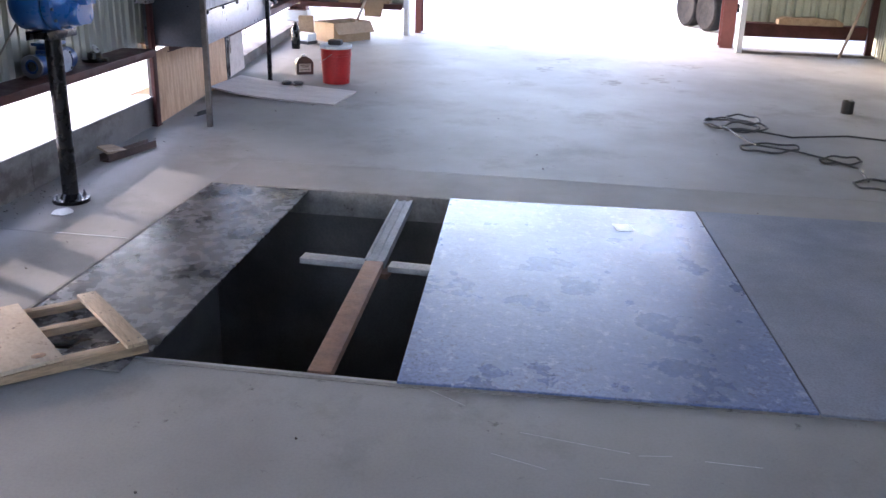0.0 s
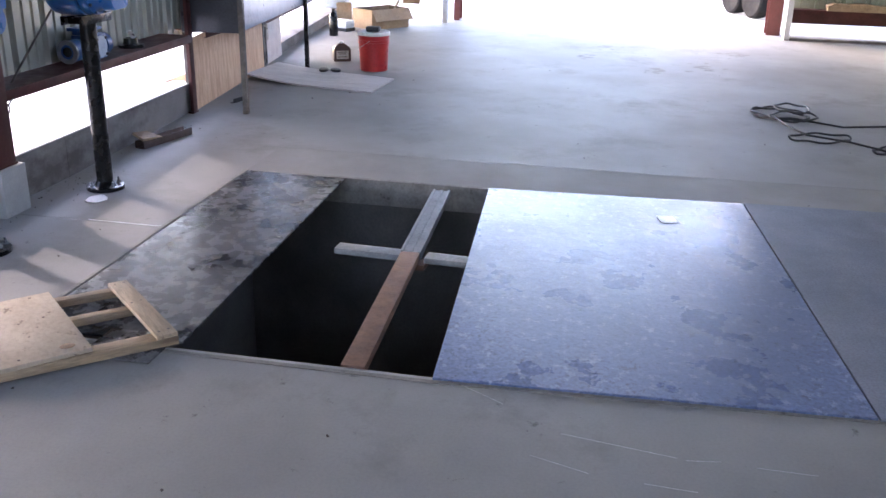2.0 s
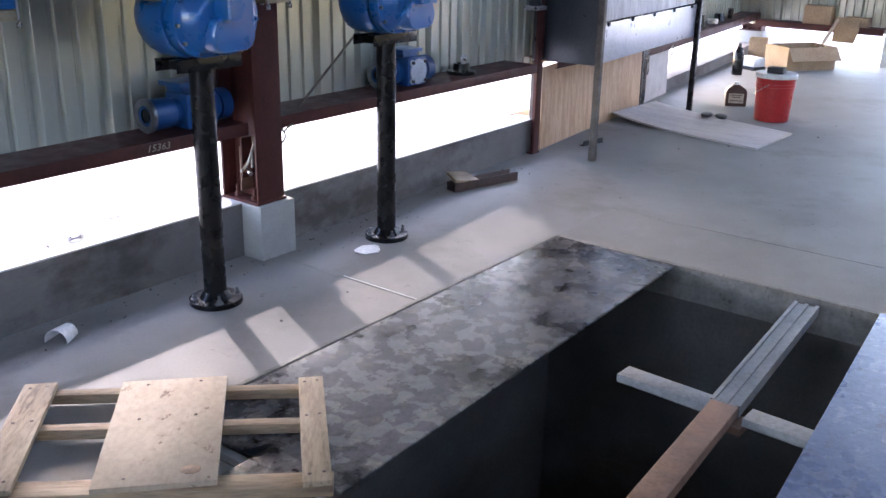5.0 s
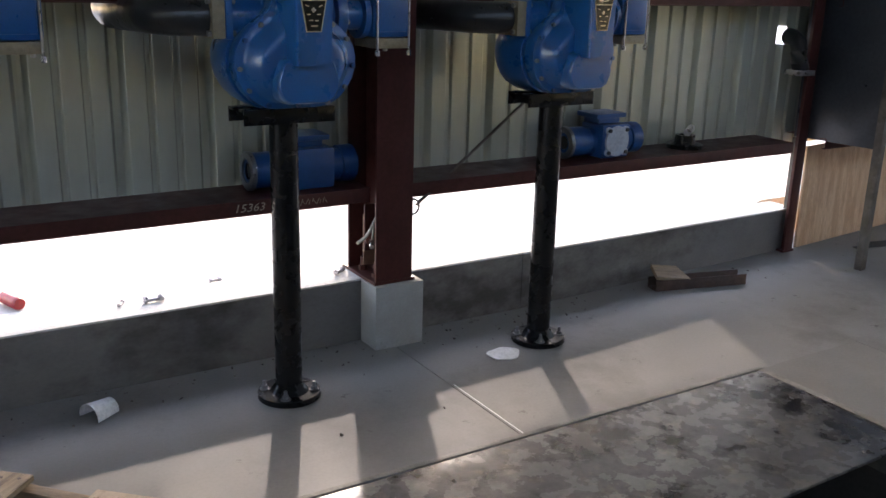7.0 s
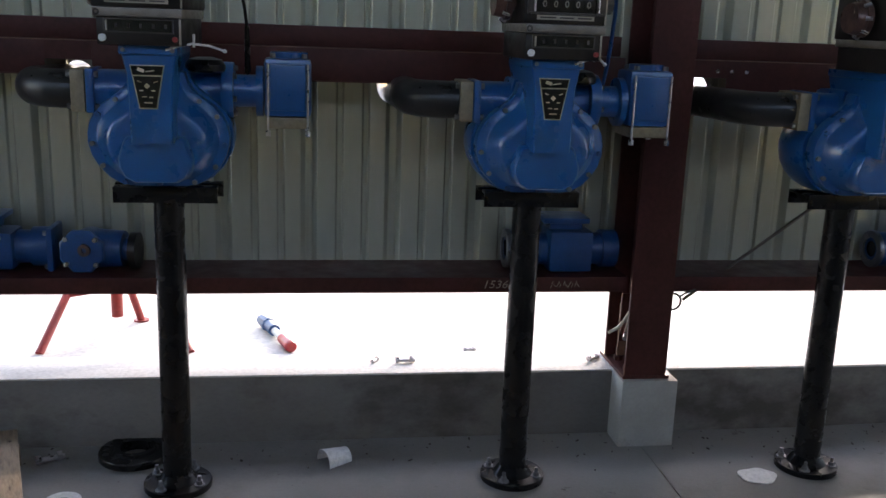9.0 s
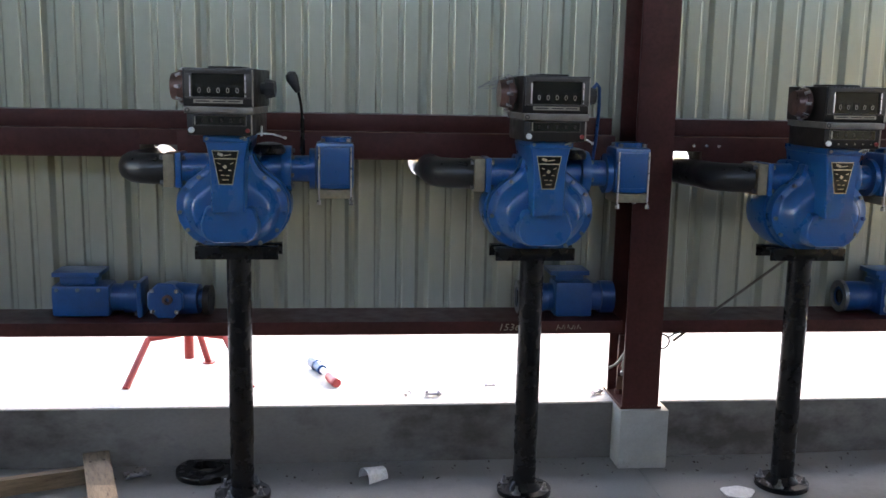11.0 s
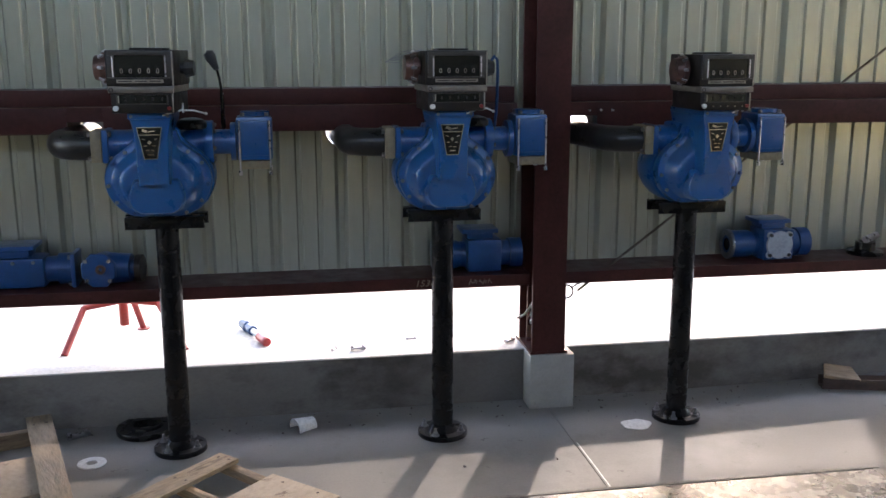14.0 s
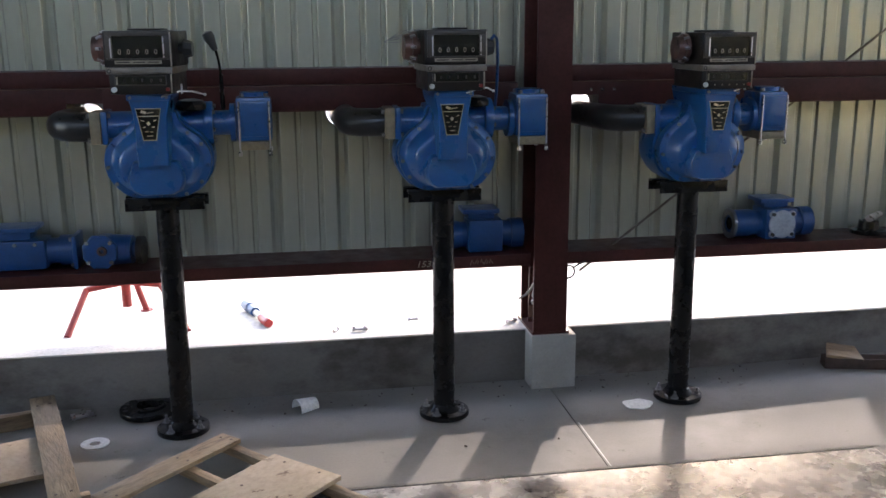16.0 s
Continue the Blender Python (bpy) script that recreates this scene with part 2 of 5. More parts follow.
# ---- mesh tools ----


def box(bm, x0, x1, y0, y1, z0, z1, bevel=0.0, m=None):
    """A box between limits, with bevelled edges if wanted."""
    r = bmesh.ops.create_cube(bm, size=1.0, matrix=Matrix.Translation(((x0 + x1) / 2, (y0 + y1) / 2, (z0 + z1) / 2)) @ Matrix.Diagonal((x1 - x0, y1 - y0, z1 - z0, 1)))
    vs = r["verts"]
    if bevel:
        es = list({e for v in vs for e in v.link_edges})
        rb = bmesh.ops.bevel(bm, geom=es, offset=bevel, segments=2, affect='EDGES', profile=0.6)
        vs = rb["verts"]
    if m is not None:
        bmesh.ops.transform(bm, matrix=m, verts=list({v for v in vs if v.is_valid}))
    return vs


def rod(bm, p, q, r, seg=20, r2=None, cap=True):
    """A round bar from p to q."""
    p, q = Vector(p), Vector(q)
    d = q - p
    m = Matrix.Translation((p + q) / 2) @ d.to_track_quat('Z', 'Y').to_matrix().to_4x4()
    return bmesh.ops.create_cone(bm, cap_ends=cap, segments=seg, radius1=r, radius2=r if r2 is None else r2, depth=d.length, matrix=m)["verts"]


def pipe(bm, pts, r, seg=14, cap=True, closed=False):
    """A round tube along points."""
    pts = [Vector(p) for p in pts]
    rings, n = [], len(pts)
    up = Vector((0, 0, 1))
    for i, p in enumerate(pts):
        d = (pts[(i + 1) % n] - pts[i - 1]) if closed else pts[min(i + 1, n - 1)] - pts[max(i - 1, 0)]
        d.normalize()
        a = d.cross(up)
        if a.length < 1e-3:
            a = d.cross(Vector((0, 1, 0)))
        a.normalize()
        b = a.cross(d)
        rings.append([bm.verts.new(p + r * (math.cos(k * math.tau / seg) * a + math.sin(k * math.tau / seg) * b)) for k in range(seg)])
    pairs = list(zip(rings, rings[1:])) + ([(rings[-1], rings[0])] if closed else [])
    for s, t in pairs:
        for k in range(seg):
            bm.faces.new((s[k], s[(k + 1) % seg], t[(k + 1) % seg], t[k]))
    if cap and not closed:
        bm.faces.new(rings[0][::-1])
        bm.faces.new(rings[-1])


def lathe(bm, prof, c=(0, 0, 0), seg=28, m=None):
    """A turned shape from (radius, height) pairs, about z."""
    rings = []
    for r, z in prof:
        if r < 1e-5:
            rings.append([bm.verts.new((c[0], c[1], c[2] + z))])
        else:
            rings.append([bm.verts.new((c[0] + r * math.cos(k * math.tau / seg), c[1] + r * math.sin(k * math.tau / seg), c[2] + z)) for k in range(seg)])
    for s, t in zip(rings, rings[1:]):
        for k in range(seg):
            j = (k + 1) % seg
            if len(s) == 1 and len(t) > 1:
                bm.faces.new((s[0], t[j], t[k]))
            elif len(t) == 1 and len(s) > 1:
                bm.faces.new((s[k], s[j], t[0]))
            elif len(s) > 1:
                bm.faces.new((s[k], s[j], t[j], t[k]))
    if m is not None:
        bmesh.ops.transform(bm, matrix=m, verts=[v for ring in rings for v in ring])


def loft(bm, rings, cap=True):
    """Skin between rings of equal length."""
    vr = [[bm.verts.new(p) for p in ring] for ring in rings]
    n = len(vr[0])
    for s, t in zip(vr, vr[1:]):
        for k in range(n):
            bm.faces.new((s[k], s[(k + 1) % n], t[(k + 1) % n], t[k]))
    if cap:
        bm.faces.new(vr[0][::-1])
        bm.faces.new(vr[-1])


def prism(bm, outline, y0, y1):
    """An outline in x, z pushed from y0 to y1."""
    loft(bm, [[(x, y0, z) for x, z in outline], [(x, y1, z) for x, z in outline]])


def mesh_of(name, bm, material, smooth=None):
    bmesh.ops.recalc_face_normals(bm, faces=bm.faces)
    me = bpy.data.meshes.new(name)
    bm.to_mesh(me)
    bm.free()
    me.materials.append(material)
    if smooth:
        me.polygons.foreach_set("use_smooth", [True] * len(me.polygons))
        me.set_sharp_from_angle(angle=radians(smooth))
    return me


def part(name, bm, material, parent=None, label="", smooth=35):
    """Links a bmesh as one mesh object under a thing or a part."""
    ob = new(name, mesh_of(name, bm, material, smooth))
    if parent is not None:
        ob.parent = parent
        ob.matrix_parent_inverse = Matrix.Identity(4)
    if label:
        tagged(ob, label)
    return ob


def thing(name, m, label, category, group="", kind=""):
    ob = new(name)
    ob.empty_display_size = 0.1
    ob.matrix_basis = m
    return tagged(ob, label, category, group, kind)


def solid(name, bm, material, label, category, kind="", group="", m=None, smooth=35):
    ob = part(name, bm, material, smooth=smooth)
    if m is not None:
        ob.matrix_basis = m
    return tagged(ob, label, category, group, kind)


def NB():
    return bmesh.new()


def words(name, text, size, material, parent, m, depth=0.0005):
    """Flat raised characters in the built-in font, as a mesh facing -y."""
    cu = bpy.data.curves.new(name, 'FONT')
    cu.body, cu.size, cu.align_x, cu.align_y, cu.extrude = text, size, 'CENTER', 'CENTER', depth
    cu.resolution_u = 2
    tmp = new("tmp_text", cu)
    me = bpy.data.meshes.new_from_object(tmp)
    bpy.data.objects.remove(tmp)
    me.name = name
    me.materials.clear()
    me.materials.append(material)
    me.transform(m @ pose(0, 0, 0, 90))
    ob = new(name, me)
    ob.parent = parent
    return ob

# ---- large structure ----
YC, YP = 0.39, 0.575          # curb face, wall sheet
X_W, X_E, Y_S, ROOF = -8.0, 9.0, -6.35, 4.2
SLOT_X0, SLOT_X1 = -0.735, 1.60   # trench
FAR_TURN = 6.56               # the far wall stands slightly askew


def far_y(x):
    return 0.47 + 0.115 * (x - 2.85)


# yard outside: one sheet, level with the slab
bm = NB()
G = 400
for x0, x1, y0, y1 in ((-G, G, 0.6, G), (-G, G, -G, Y_S - 0.2), (-G, X_W - 0.0, Y_S - 0.2, 0.6), (9.3, G, Y_S - 0.2, 0.6)):
    vs = [bm.verts.new((x, y, -0.004)) for x, y in ((x0, y0), (x1, y0), (x1, y1), (x0, y1))]
    bm.faces.new(vs)
bmesh.ops.remove_doubles(bm, verts=bm.verts, dist=0.001)
tagged(part("ground", bm, M["yard"]), "pale sunlit concrete yard round the shed", "ground", kind="structure")
# strip of higher yard slab along the wall
bm = NB()
loft(bm, [[(x, y, -0.2), (x, y, z), (x, 9.0, z), (x, 9.0, -0.2)] for x, y, z in ((-7.9, 0.605, 0.2455), (1.2, 0.605, 0.2455), (2.84, 0.605, 0.2208), (3.06, 0.70, 0.215), (5.6, far_y(5.6) + 0.202, 0.104), (12.0, far_y(12.0) + 0.202, 0.104))])
tagged(part("pavement", bm, M["yard"]), "pale sunlit concrete apron outside the wall", "pavement", kind="structure")

# floor slabs round the trench
floor = thing("floor", pose(0, 0, 0), "grey troweled concrete slab floor with joints and dusty stains", "floor", kind="structure")
T = 0.15
bm = NB()
box(bm, 1.60, 2.18, Y_S, -0.5535, -T, 0.0)
part("slab", bm, M["concrete_strip"], floor)

bm = NB()
loft(bm, [[(x, y, z) for x, y in ((0.524, -0.553), (2.184, -0.553), (2.184, Y_S), (9.3, Y_S), (9.3, far_y(9.3) + 0.1), (2.845, far_y(2.845) + 0.1), (2.845, 0.6), (0.524, 0.6))] for z in (-T, 0.0)])
part("slab", bm, M["concrete"], floor)

# slab on the near side, its edge running slightly askew along the trench
bm = NB()
NEAR_EDGE = [(SLOT_X0, 0.6), (SLOT_X0, -2.2), (-0.655, -3.72), (-0.56, -5.4), (-0.52, -6.2), (-0.52, Y_S)]
loft(bm, [[(X_W, 0.6, z), (X_W, Y_S, z)] + [(x, y, z) for x, y in NEAR_EDGE[:0:-1]] + [(SLOT_X0, -0.553, z), (0.52, -0.553, z), (0.52, 0.6, z)] for z in (-T, 0.0)])
part("slab", bm, M["concrete"], floor)

# trench: walls and wet floor coloured dark for the pit's shade, angle-iron lip
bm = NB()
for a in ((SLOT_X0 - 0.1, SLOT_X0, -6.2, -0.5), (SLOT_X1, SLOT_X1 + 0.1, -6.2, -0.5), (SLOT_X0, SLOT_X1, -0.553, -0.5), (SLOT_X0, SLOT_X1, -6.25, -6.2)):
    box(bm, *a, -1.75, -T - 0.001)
tagged(part("trench_wall", bm, M["pit"]), "concrete trench walls darkened in colour for the pit's shade", "trench", kind="structure")
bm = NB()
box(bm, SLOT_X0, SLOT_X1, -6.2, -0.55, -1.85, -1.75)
tagged(part("trench_floor", bm, M["pit_floor"]), "wet trench floor, the pit's shade put into its black", "trench", kind="structure")
lip = thing("trench_lip", pose(0, 0, 0), "rusty angle-iron lip round the trench", "edging", kind="structure")
bm = NB()
edge = NEAR_EDGE[1:-1]
inner = [(SLOT_X0, -0.555)] + edge
loft(bm, [[(x - 0.014, y, z) for x, y in inner] + [(x + 0.008, y, z) for x, y in inner[::-1]] for z in (-0.06, 0.004)])
part("angle_bar", bm, M["lip"], lip)
for a in ((SLOT_X1 - 0.012, SLOT_X1 + 0.02, -6.2, -0.562), (SLOT_X0 - 0.045, SLOT_X1 + 0.02, -0.560, -0.540)):
    bm = NB()
    box(bm, a[0], a[1], a[2], a[3], -0.152, 0.004, 0.002)
    part("angle_bar", bm, M["lip"], lip)
bm = NB()
loft(bm, [[(x + 0.009, y, z) for x, y in inner] + [(x + 0.056, y, z) for x, y in inner[::-1]] for z in (-0.05, -0.013)])
part("ledge", bm, M["plinth"], lip, "pale worn ledge inside the lip")

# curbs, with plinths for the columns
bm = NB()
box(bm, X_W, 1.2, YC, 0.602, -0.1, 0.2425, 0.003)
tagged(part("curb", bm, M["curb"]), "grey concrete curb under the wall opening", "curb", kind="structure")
# thin cap in the paler yard concrete, painting the sunlight on the curb top
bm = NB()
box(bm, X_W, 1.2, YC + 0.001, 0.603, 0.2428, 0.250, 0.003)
tagged(part("curb_top", bm, M["yard"]), "concrete top of the curb, sunlight put into its pale colour", "curb", kind="structure")
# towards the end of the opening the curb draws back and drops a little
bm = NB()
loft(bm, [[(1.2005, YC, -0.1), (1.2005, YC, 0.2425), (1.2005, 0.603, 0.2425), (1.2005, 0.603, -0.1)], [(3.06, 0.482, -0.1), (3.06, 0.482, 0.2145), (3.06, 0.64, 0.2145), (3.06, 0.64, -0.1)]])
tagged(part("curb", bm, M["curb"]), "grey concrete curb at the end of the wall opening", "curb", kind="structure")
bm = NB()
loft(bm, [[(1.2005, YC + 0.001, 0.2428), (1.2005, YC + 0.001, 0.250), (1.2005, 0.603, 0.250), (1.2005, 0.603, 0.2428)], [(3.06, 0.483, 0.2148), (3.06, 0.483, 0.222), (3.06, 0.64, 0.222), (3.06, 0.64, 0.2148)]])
tagged(part("curb_top", bm, M["yard"]), "concrete top of the curb, sunlight put into its pale colour", "curb", kind="structure")
bm = NB()
box(bm, 2.93, 6.45, 0.0, 0.2, -0.1, 0.108, 0.006)
tagged(solid("curb", bm, M["curb"], "low grey concrete curb under the far wall opening", "curb", m=pose(2.85, far_y(2.85), 0, 0, 0, FAR_TURN)), kind="structure")

COLUMNS = [(-4.3, 0.29), (-2.35, 0.29), (0.522, 0.29), (2.985, 0.43), (9.18, 1.12)]
for i, (cx, cy) in enumerate(COLUMNS):
    bm = NB()
    box(bm, cx - 0.088, cx + 0.118, cy - 0.022, cy + 0.30, -0.1, 0.25, 0.006)
    if i != 3:
        tagged(part("plinth", bm, M["plinth"]), "rough concrete plinth under a steel column", "plinth", kind="structure")
    else:
        bm.free()
    col = thing("column", pose(cx, cy, 0), "dark red-oxide steel I-section column on a concrete plinth", "column", kind="structure")
    w = 0.077 if i != 3 else 0.033
    z0 = 0.25 if i != 3 else 0.0
    for y0 in (0.0, 0.225) if i != 3 else (0.0,):
        bm = NB()
        box(bm, -w, w, y0, y0 + 0.012, z0 + 0.012, ROOF, 0.002)
        part("flange", bm, M["iron"], col)
    bm = NB()
    box(bm, -0.004, 0.004, 0.0125, 0.2245 if i != 3 else 0.04, z0 + 0.012, ROOF)
    part("web", bm, M["iron"], col)
    bm = NB()
    box(bm, -w - 0.005, w + 0.013, 0.0, 0.27 if i != 3 else 0.05, z0, z0 + 0.012)
    part("base_plate", bm, M["iron"], col)
    for sx in (-0.045, 0.045) if i != 3 else ():
        for sy in (0.06, 0.17):
            bm = NB()
            rod(bm, (sx, sy, z0 + 0.0125), (sx, sy, z0 + 0.03), 0.017, 6)
            rod(bm, (sx, sy, z0 + 0.03), (sx, sy, z0 + 0.065), 0.009, 10)
            part("anchor_bolt", bm, M["iron"], col)
    bm = NB()
    box(bm, -w + 0.004, -0.005, 0.10 if i != 3 else 0.014, 0.106 if i != 3 else 0.02, 0.36 if i != 3 else 0.1, 0.54)
    part("clip", bm, M["iron"], col)
    if i == 2:
        bm = NB()
        box(bm, -0.072, -0.006, 0.112, 0.118, 0.30, 0.50, 0.001)
        gus = part("gusset", bm, M["rust"], col, "rusty gusset plate with bolt holes")
        for x, z in ((-0.055, 0.475), (-0.03, 0.465), (-0.055, 0.44)):
            bm = NB()
            rod(bm, (x, 0.1115, z), (x, 0.1095, z), 0.008, 12)
            part("bolt_hole", bm, M["rubber"], gus)
        bm = NB()
        lathe(bm, [(0.0, 0.0), (0.027, 0.0), (0.027, 0.006), (0.0, 0.006)], seg=22, m=pose(-0.045, 0.098, 0.405, 90))
        disc = part("washer_disc", bm, M["red_column"], col, "round red disc on the web")
        bm = NB()
        rod(bm, (-0.05, 0.09, 0.395), (-0.066, 0.055, 0.385), 0.010, 12)
        part("eye_bolt", bm, M["chrome"], disc, "bright bolt through the disc")


def sheet_profile(length, pitch=0.297):
    """Offsets of a ribbed sheet seen from inside: deep ribs with two small ones between."""
    pts = []
    n = int(round(length / pitch))
    for k in range(n):
        o = k * pitch
        for u, v in ((0.0, 0.032), (0.013, 0.032), (0.029, 0.0), (0.094, 0.0), (0.099, 0.013), (0.117, 0.013), (0.122, 0.0),
                     (0.185, 0.0), (0.190, 0.013), (0.208, 0.013), (0.213, 0.0), (0.268, 0.0), (0.284, 0.032)):
            pts.append((o + u, v))
    pts.append((n * pitch, 0.032))
    # small bend radius at every fold
    out = [pts[0]]
    for a, b, c in zip(pts, pts[1:], pts[2:]):
        p, q, r = Vector(a), Vector(b), Vector(c)
        u, v = (p - q).normalized(), (r - q).normalized()
        out += [tuple(q + u * k) for k in (0.0035, 0.0018)] + [tuple(q + v * k) for k in (0.0018, 0.0035)]
    return out + [pts[-1]]


def sheet_wall(name, m, length, z0, z1, material, label, pitch=0.297, per=3, holes=None):
    """A wall of ribbed sheets, each sheet a piece; local x along the wall, +y outward."""
    root = thing(name, m, label, "wall", kind="structure")
    wide = pitch * per
    special = {}
    prof = sheet_profile(wide, pitch)
    bm = NB()
    for o in (0.0, 0.0012):
        vs0 = [bm.verts.new((u, v + o, z0)) for u, v in prof]
        vs1 = [bm.verts.new((u, v + o, z1)) for u, v in prof]
        for k in range(len(prof) - 1):
            bm.faces.new((vs0[k], vs0[k + 1], vs1[k + 1], vs1[k]))
    for k, poly in (holes or {}).items():
        cut = bm.copy()
        for a, b in zip(poly, poly[1:] + poly[:1]):
            nrm = Vector((b[1] - a[1], 0, a[0] - b[0]))
            bmesh.ops.bisect_plane(cut, geom=list(cut.verts) + list(cut.edges) + list(cut.faces), plane_co=(a[0], 0, a[1]), plane_no=nrm, dist=1e-6)

        def inside(c):
            s0 = [(b[0] - a[0]) * (c.z - a[1]) - (b[1] - a[1]) * (c.x - a[0]) for a, b in zip(poly, poly[1:] + poly[:1])]
            return all(v > 0 for v in s0) or all(v < 0 for v in s0)
        gone = [f for f in cut.faces if inside(f.calc_center_median())]
        bmesh.ops.delete(cut, geom=gone, context='FACES')
        special[k] = mesh_of("sheet", cut, material, 70)
    me = mesh_of("sheet", bm, material, 70)
    for k in range(int(math.ceil(length / wide))):
        ob = new("sheet", special.get(k, me))
        ob.parent = root
        ob.matrix_basis = pose(k * wide, 0, 0)
    return root



def ring_hole(x, z, r, n=20):
    return [(x + r * math.cos(k * math.tau / n), z + r * math.sin(k * math.tau / n)) for k in range(n)]


# holes where the meter pipes and one elbow pass out through the sheets
HOLES = {8: ring_hole(0.132, 1.247, 0.053), 9: ring_hole(0.299, 1.246, 0.066), 10: ring_hole(0.490, 1.262, 0.060),
         12: [(0.859, 1.07), (0.892, 1.07), (0.892, 1.16), (0.859, 1.16)], 13: [(-0.001, 1.07), (0.040, 1.07), (0.040, 1.16), (-0.001, 1.16)]}
sheet_wall("wall_north", pose(-0.671 - 9 * 0.891, YP, 0), 13.3, 0.553, ROOF, M["panel"], "pale grey-green ribbed metal wall sheets", holes=HOLES)
sheet_wall("wall_north_far", pose(2.85, far_y(2.85), 0, 0, 0, FAR_TURN) @ pose(1.9, 0.192, 0), 4.2, 0.42, ROOF, M["panel"], "pale grey-green ribbed metal wall sheets")
sheet_wall("wall_south", pose(X_E + 0.2, Y_S, 0, 0, 0, 180), 17.3, 0.0, 3.45, M["panel_east"], "green-grey ribbed metal wall sheets")

# girts: shelf with a drop flange below, deeper channel above
GIRT_RUNS = ((-8.0, 0.44), (0.605, 2.783), (3.03, 4.6))


def girt(x0, x1, y0, y1, z, drop, label, up=0.0, notch=None):
    g = thing("girt", pose(0, 0, 0), label, "girt", kind="structure")
    bm = NB()
    box(bm, x0, x1, y0, y1, z - 0.003, z, 0.0)
    part("web", bm, M["iron"], g)
    bm = NB()
    a, b = notch or (x1, x1)
    runs = [(x0, a)] + ([(b, x1)] if notch else [])
    if notch:
        box(bm, a, b, y0 - 0.004, y0 - 0.0005, z - drop + 0.045, z + up)
    for u, v in runs:
        box(bm, u, v, y0 - 0.004, y0 - 0.0005, z - drop, z + up, 0.001)
    part("flange", bm, M["iron"], g)
    bm = NB()
    for u, v in runs:
        box(bm, u, v, y0 - 0.0035, y0 + 0.016, z - drop - 0.0035, z - drop - 0.0005)
    part("lip", bm, M["iron"], g)
    return g


for x0, x1 in GIRT_RUNS:
    girt(x0, x1, 0.331, YP - 0.003, 0.618, 0.050, "dark red-oxide steel girt used as a shelf")
    girt(x0, x1 if x1 != 0.44 else 0.375, 0.345, YP - 0.003, 1.372, 0.102, "dark red-oxide steel girt across the wall sheets",
         notch=(-1.475, -1.335) if x0 < 0 else (0.61, 0.735) if x0 < 1 else None)
    g = thing("girt", pose(0, 0, 0), "dark red-oxide steel channel above the girt", "girt", kind="structure")
    # thin lighter strip painting the light that the flange edge catches
    bm = NB()
    box(bm, max(x0, -2.3), min(x1, 0.30) if x0 < 0 else x1, 0.3395, 0.3445, 1.3725, 1.3745)
    part("worn_edge", bm, M["rust"], g, "thin rust-coloured strip for the light caught on the edge")
    for k in range(3 if 0 < x0 < 1 else 0):
        bm = NB()
        rod(bm, (0.70 + 0.052 * k, 0.3405, 1.338), (0.70 + 0.052 * k, 0.335, 1.338), 0.0065, 6)
        part("bolt_head", bm, M["chrome"], g, "bright bolt head")
    bm = NB()
    box(bm, x0, x1 if x1 != 0.44 else 0.375, 0.40, 0.404, 1.374, 1.44, 0.001)
    box(bm, x0, x1 if x1 != 0.44 else 0.375, 0.404, YP - 0.003, 1.436, 1.44)
    part("flange", bm, M["iron"], g)
    girt(x0, x1, 0.345, YP - 0.003, 2.6, 0.068, "dark red-oxide steel girt high on the wall")
for z in (0.47, 1.35):
    girt(2.0, 6.35, -0.045, 0.19, z, 0.07, "dark red-oxide steel girt on the far wall").matrix_basis = pose(2.85, far_y(2.85), 0, 0, 0, FAR_TURN)

# east end: short wall, wide doorway, wall with a bottom gap
sheet_wall("wall_east_north", pose(9.06, 1.48, 0, 0, 0, -90), 1.7, 0.34, ROOF, M["panel"], "grey ribbed metal end wall beside the doorway")
girt_e = thing("girt", pose(0, 0, 0), "dark steel girt on the end wall", "girt", kind="structure")
bm = NB()
box(bm, 8.854, 9.05, -0.29, 1.12, 0.40, 0.405)
box(bm, 8.85, 8.854, -0.29, 1.12, 0.335, 0.406)
part("web", bm, M["iron"], girt_e)
bm = NB()
box(bm, 8.86, 8.99, -0.375, -0.305, 0.0, ROOF, 0.004)
tagged(part("door_jamb", bm, M["white_trim"]), "white sheet-metal door jamb", "door jamb", kind="structure")
bm = NB()
for x0, x1 in ((9.20, 9.212), (9.408, 9.42)):
    box(bm, x0, x1, -0.48, -0.40, 0.0, ROOF)
box(bm, 9.212, 9.408, -0.444, -0.436, 0.0, ROOF)
tagged(part("column", bm, M["red_column"]), "red painted steel column by the doorway", "column", kind="structure")
bm = NB()
for x0, x1 in ((8.80, 8.812), (9.02, 9.032)):
    box(bm, x0 + 0.32, x1 + 0.32, -4.64, -4.47, 0.0, ROOF)
box(bm, 9.132, 9.34, -4.559, -4.551, 0.0, ROOF)
tagged(part("column", bm, M["red_column"]), "red painted steel column by the doorway", "column", kind="structure")
bm = NB()
box(bm, 8.70, 8.84, -4.70, -4.63, 0.0, ROOF, 0.004)
tagged(part("door_jamb", bm, M["white_trim"]), "white sheet-metal door jamb", "door jamb", kind="structure")
sheet_wall("wall_east_south", pose(8.98, -4.71, 0, 0, 0, -90), 1.7, 0.22, ROOF, M["panel_east"], "green-grey ribbed metal end wall")
g = thing("girt", pose(0, 0, 0), "dark steel girt on the end wall", "girt", kind="structure")
bm = NB()
box(bm, 8.78, 8.97, -6.18, -4.705, 0.361, 0.366)
box(bm, 8.775, 8.78, -6.18, -4.705, 0.205, 0.367)
part("web", bm, M["iron"], g)
bm = NB()
box(bm, 8.70, 8.86, -6.3, -4.705, -0.1, 0.03, 0.004)
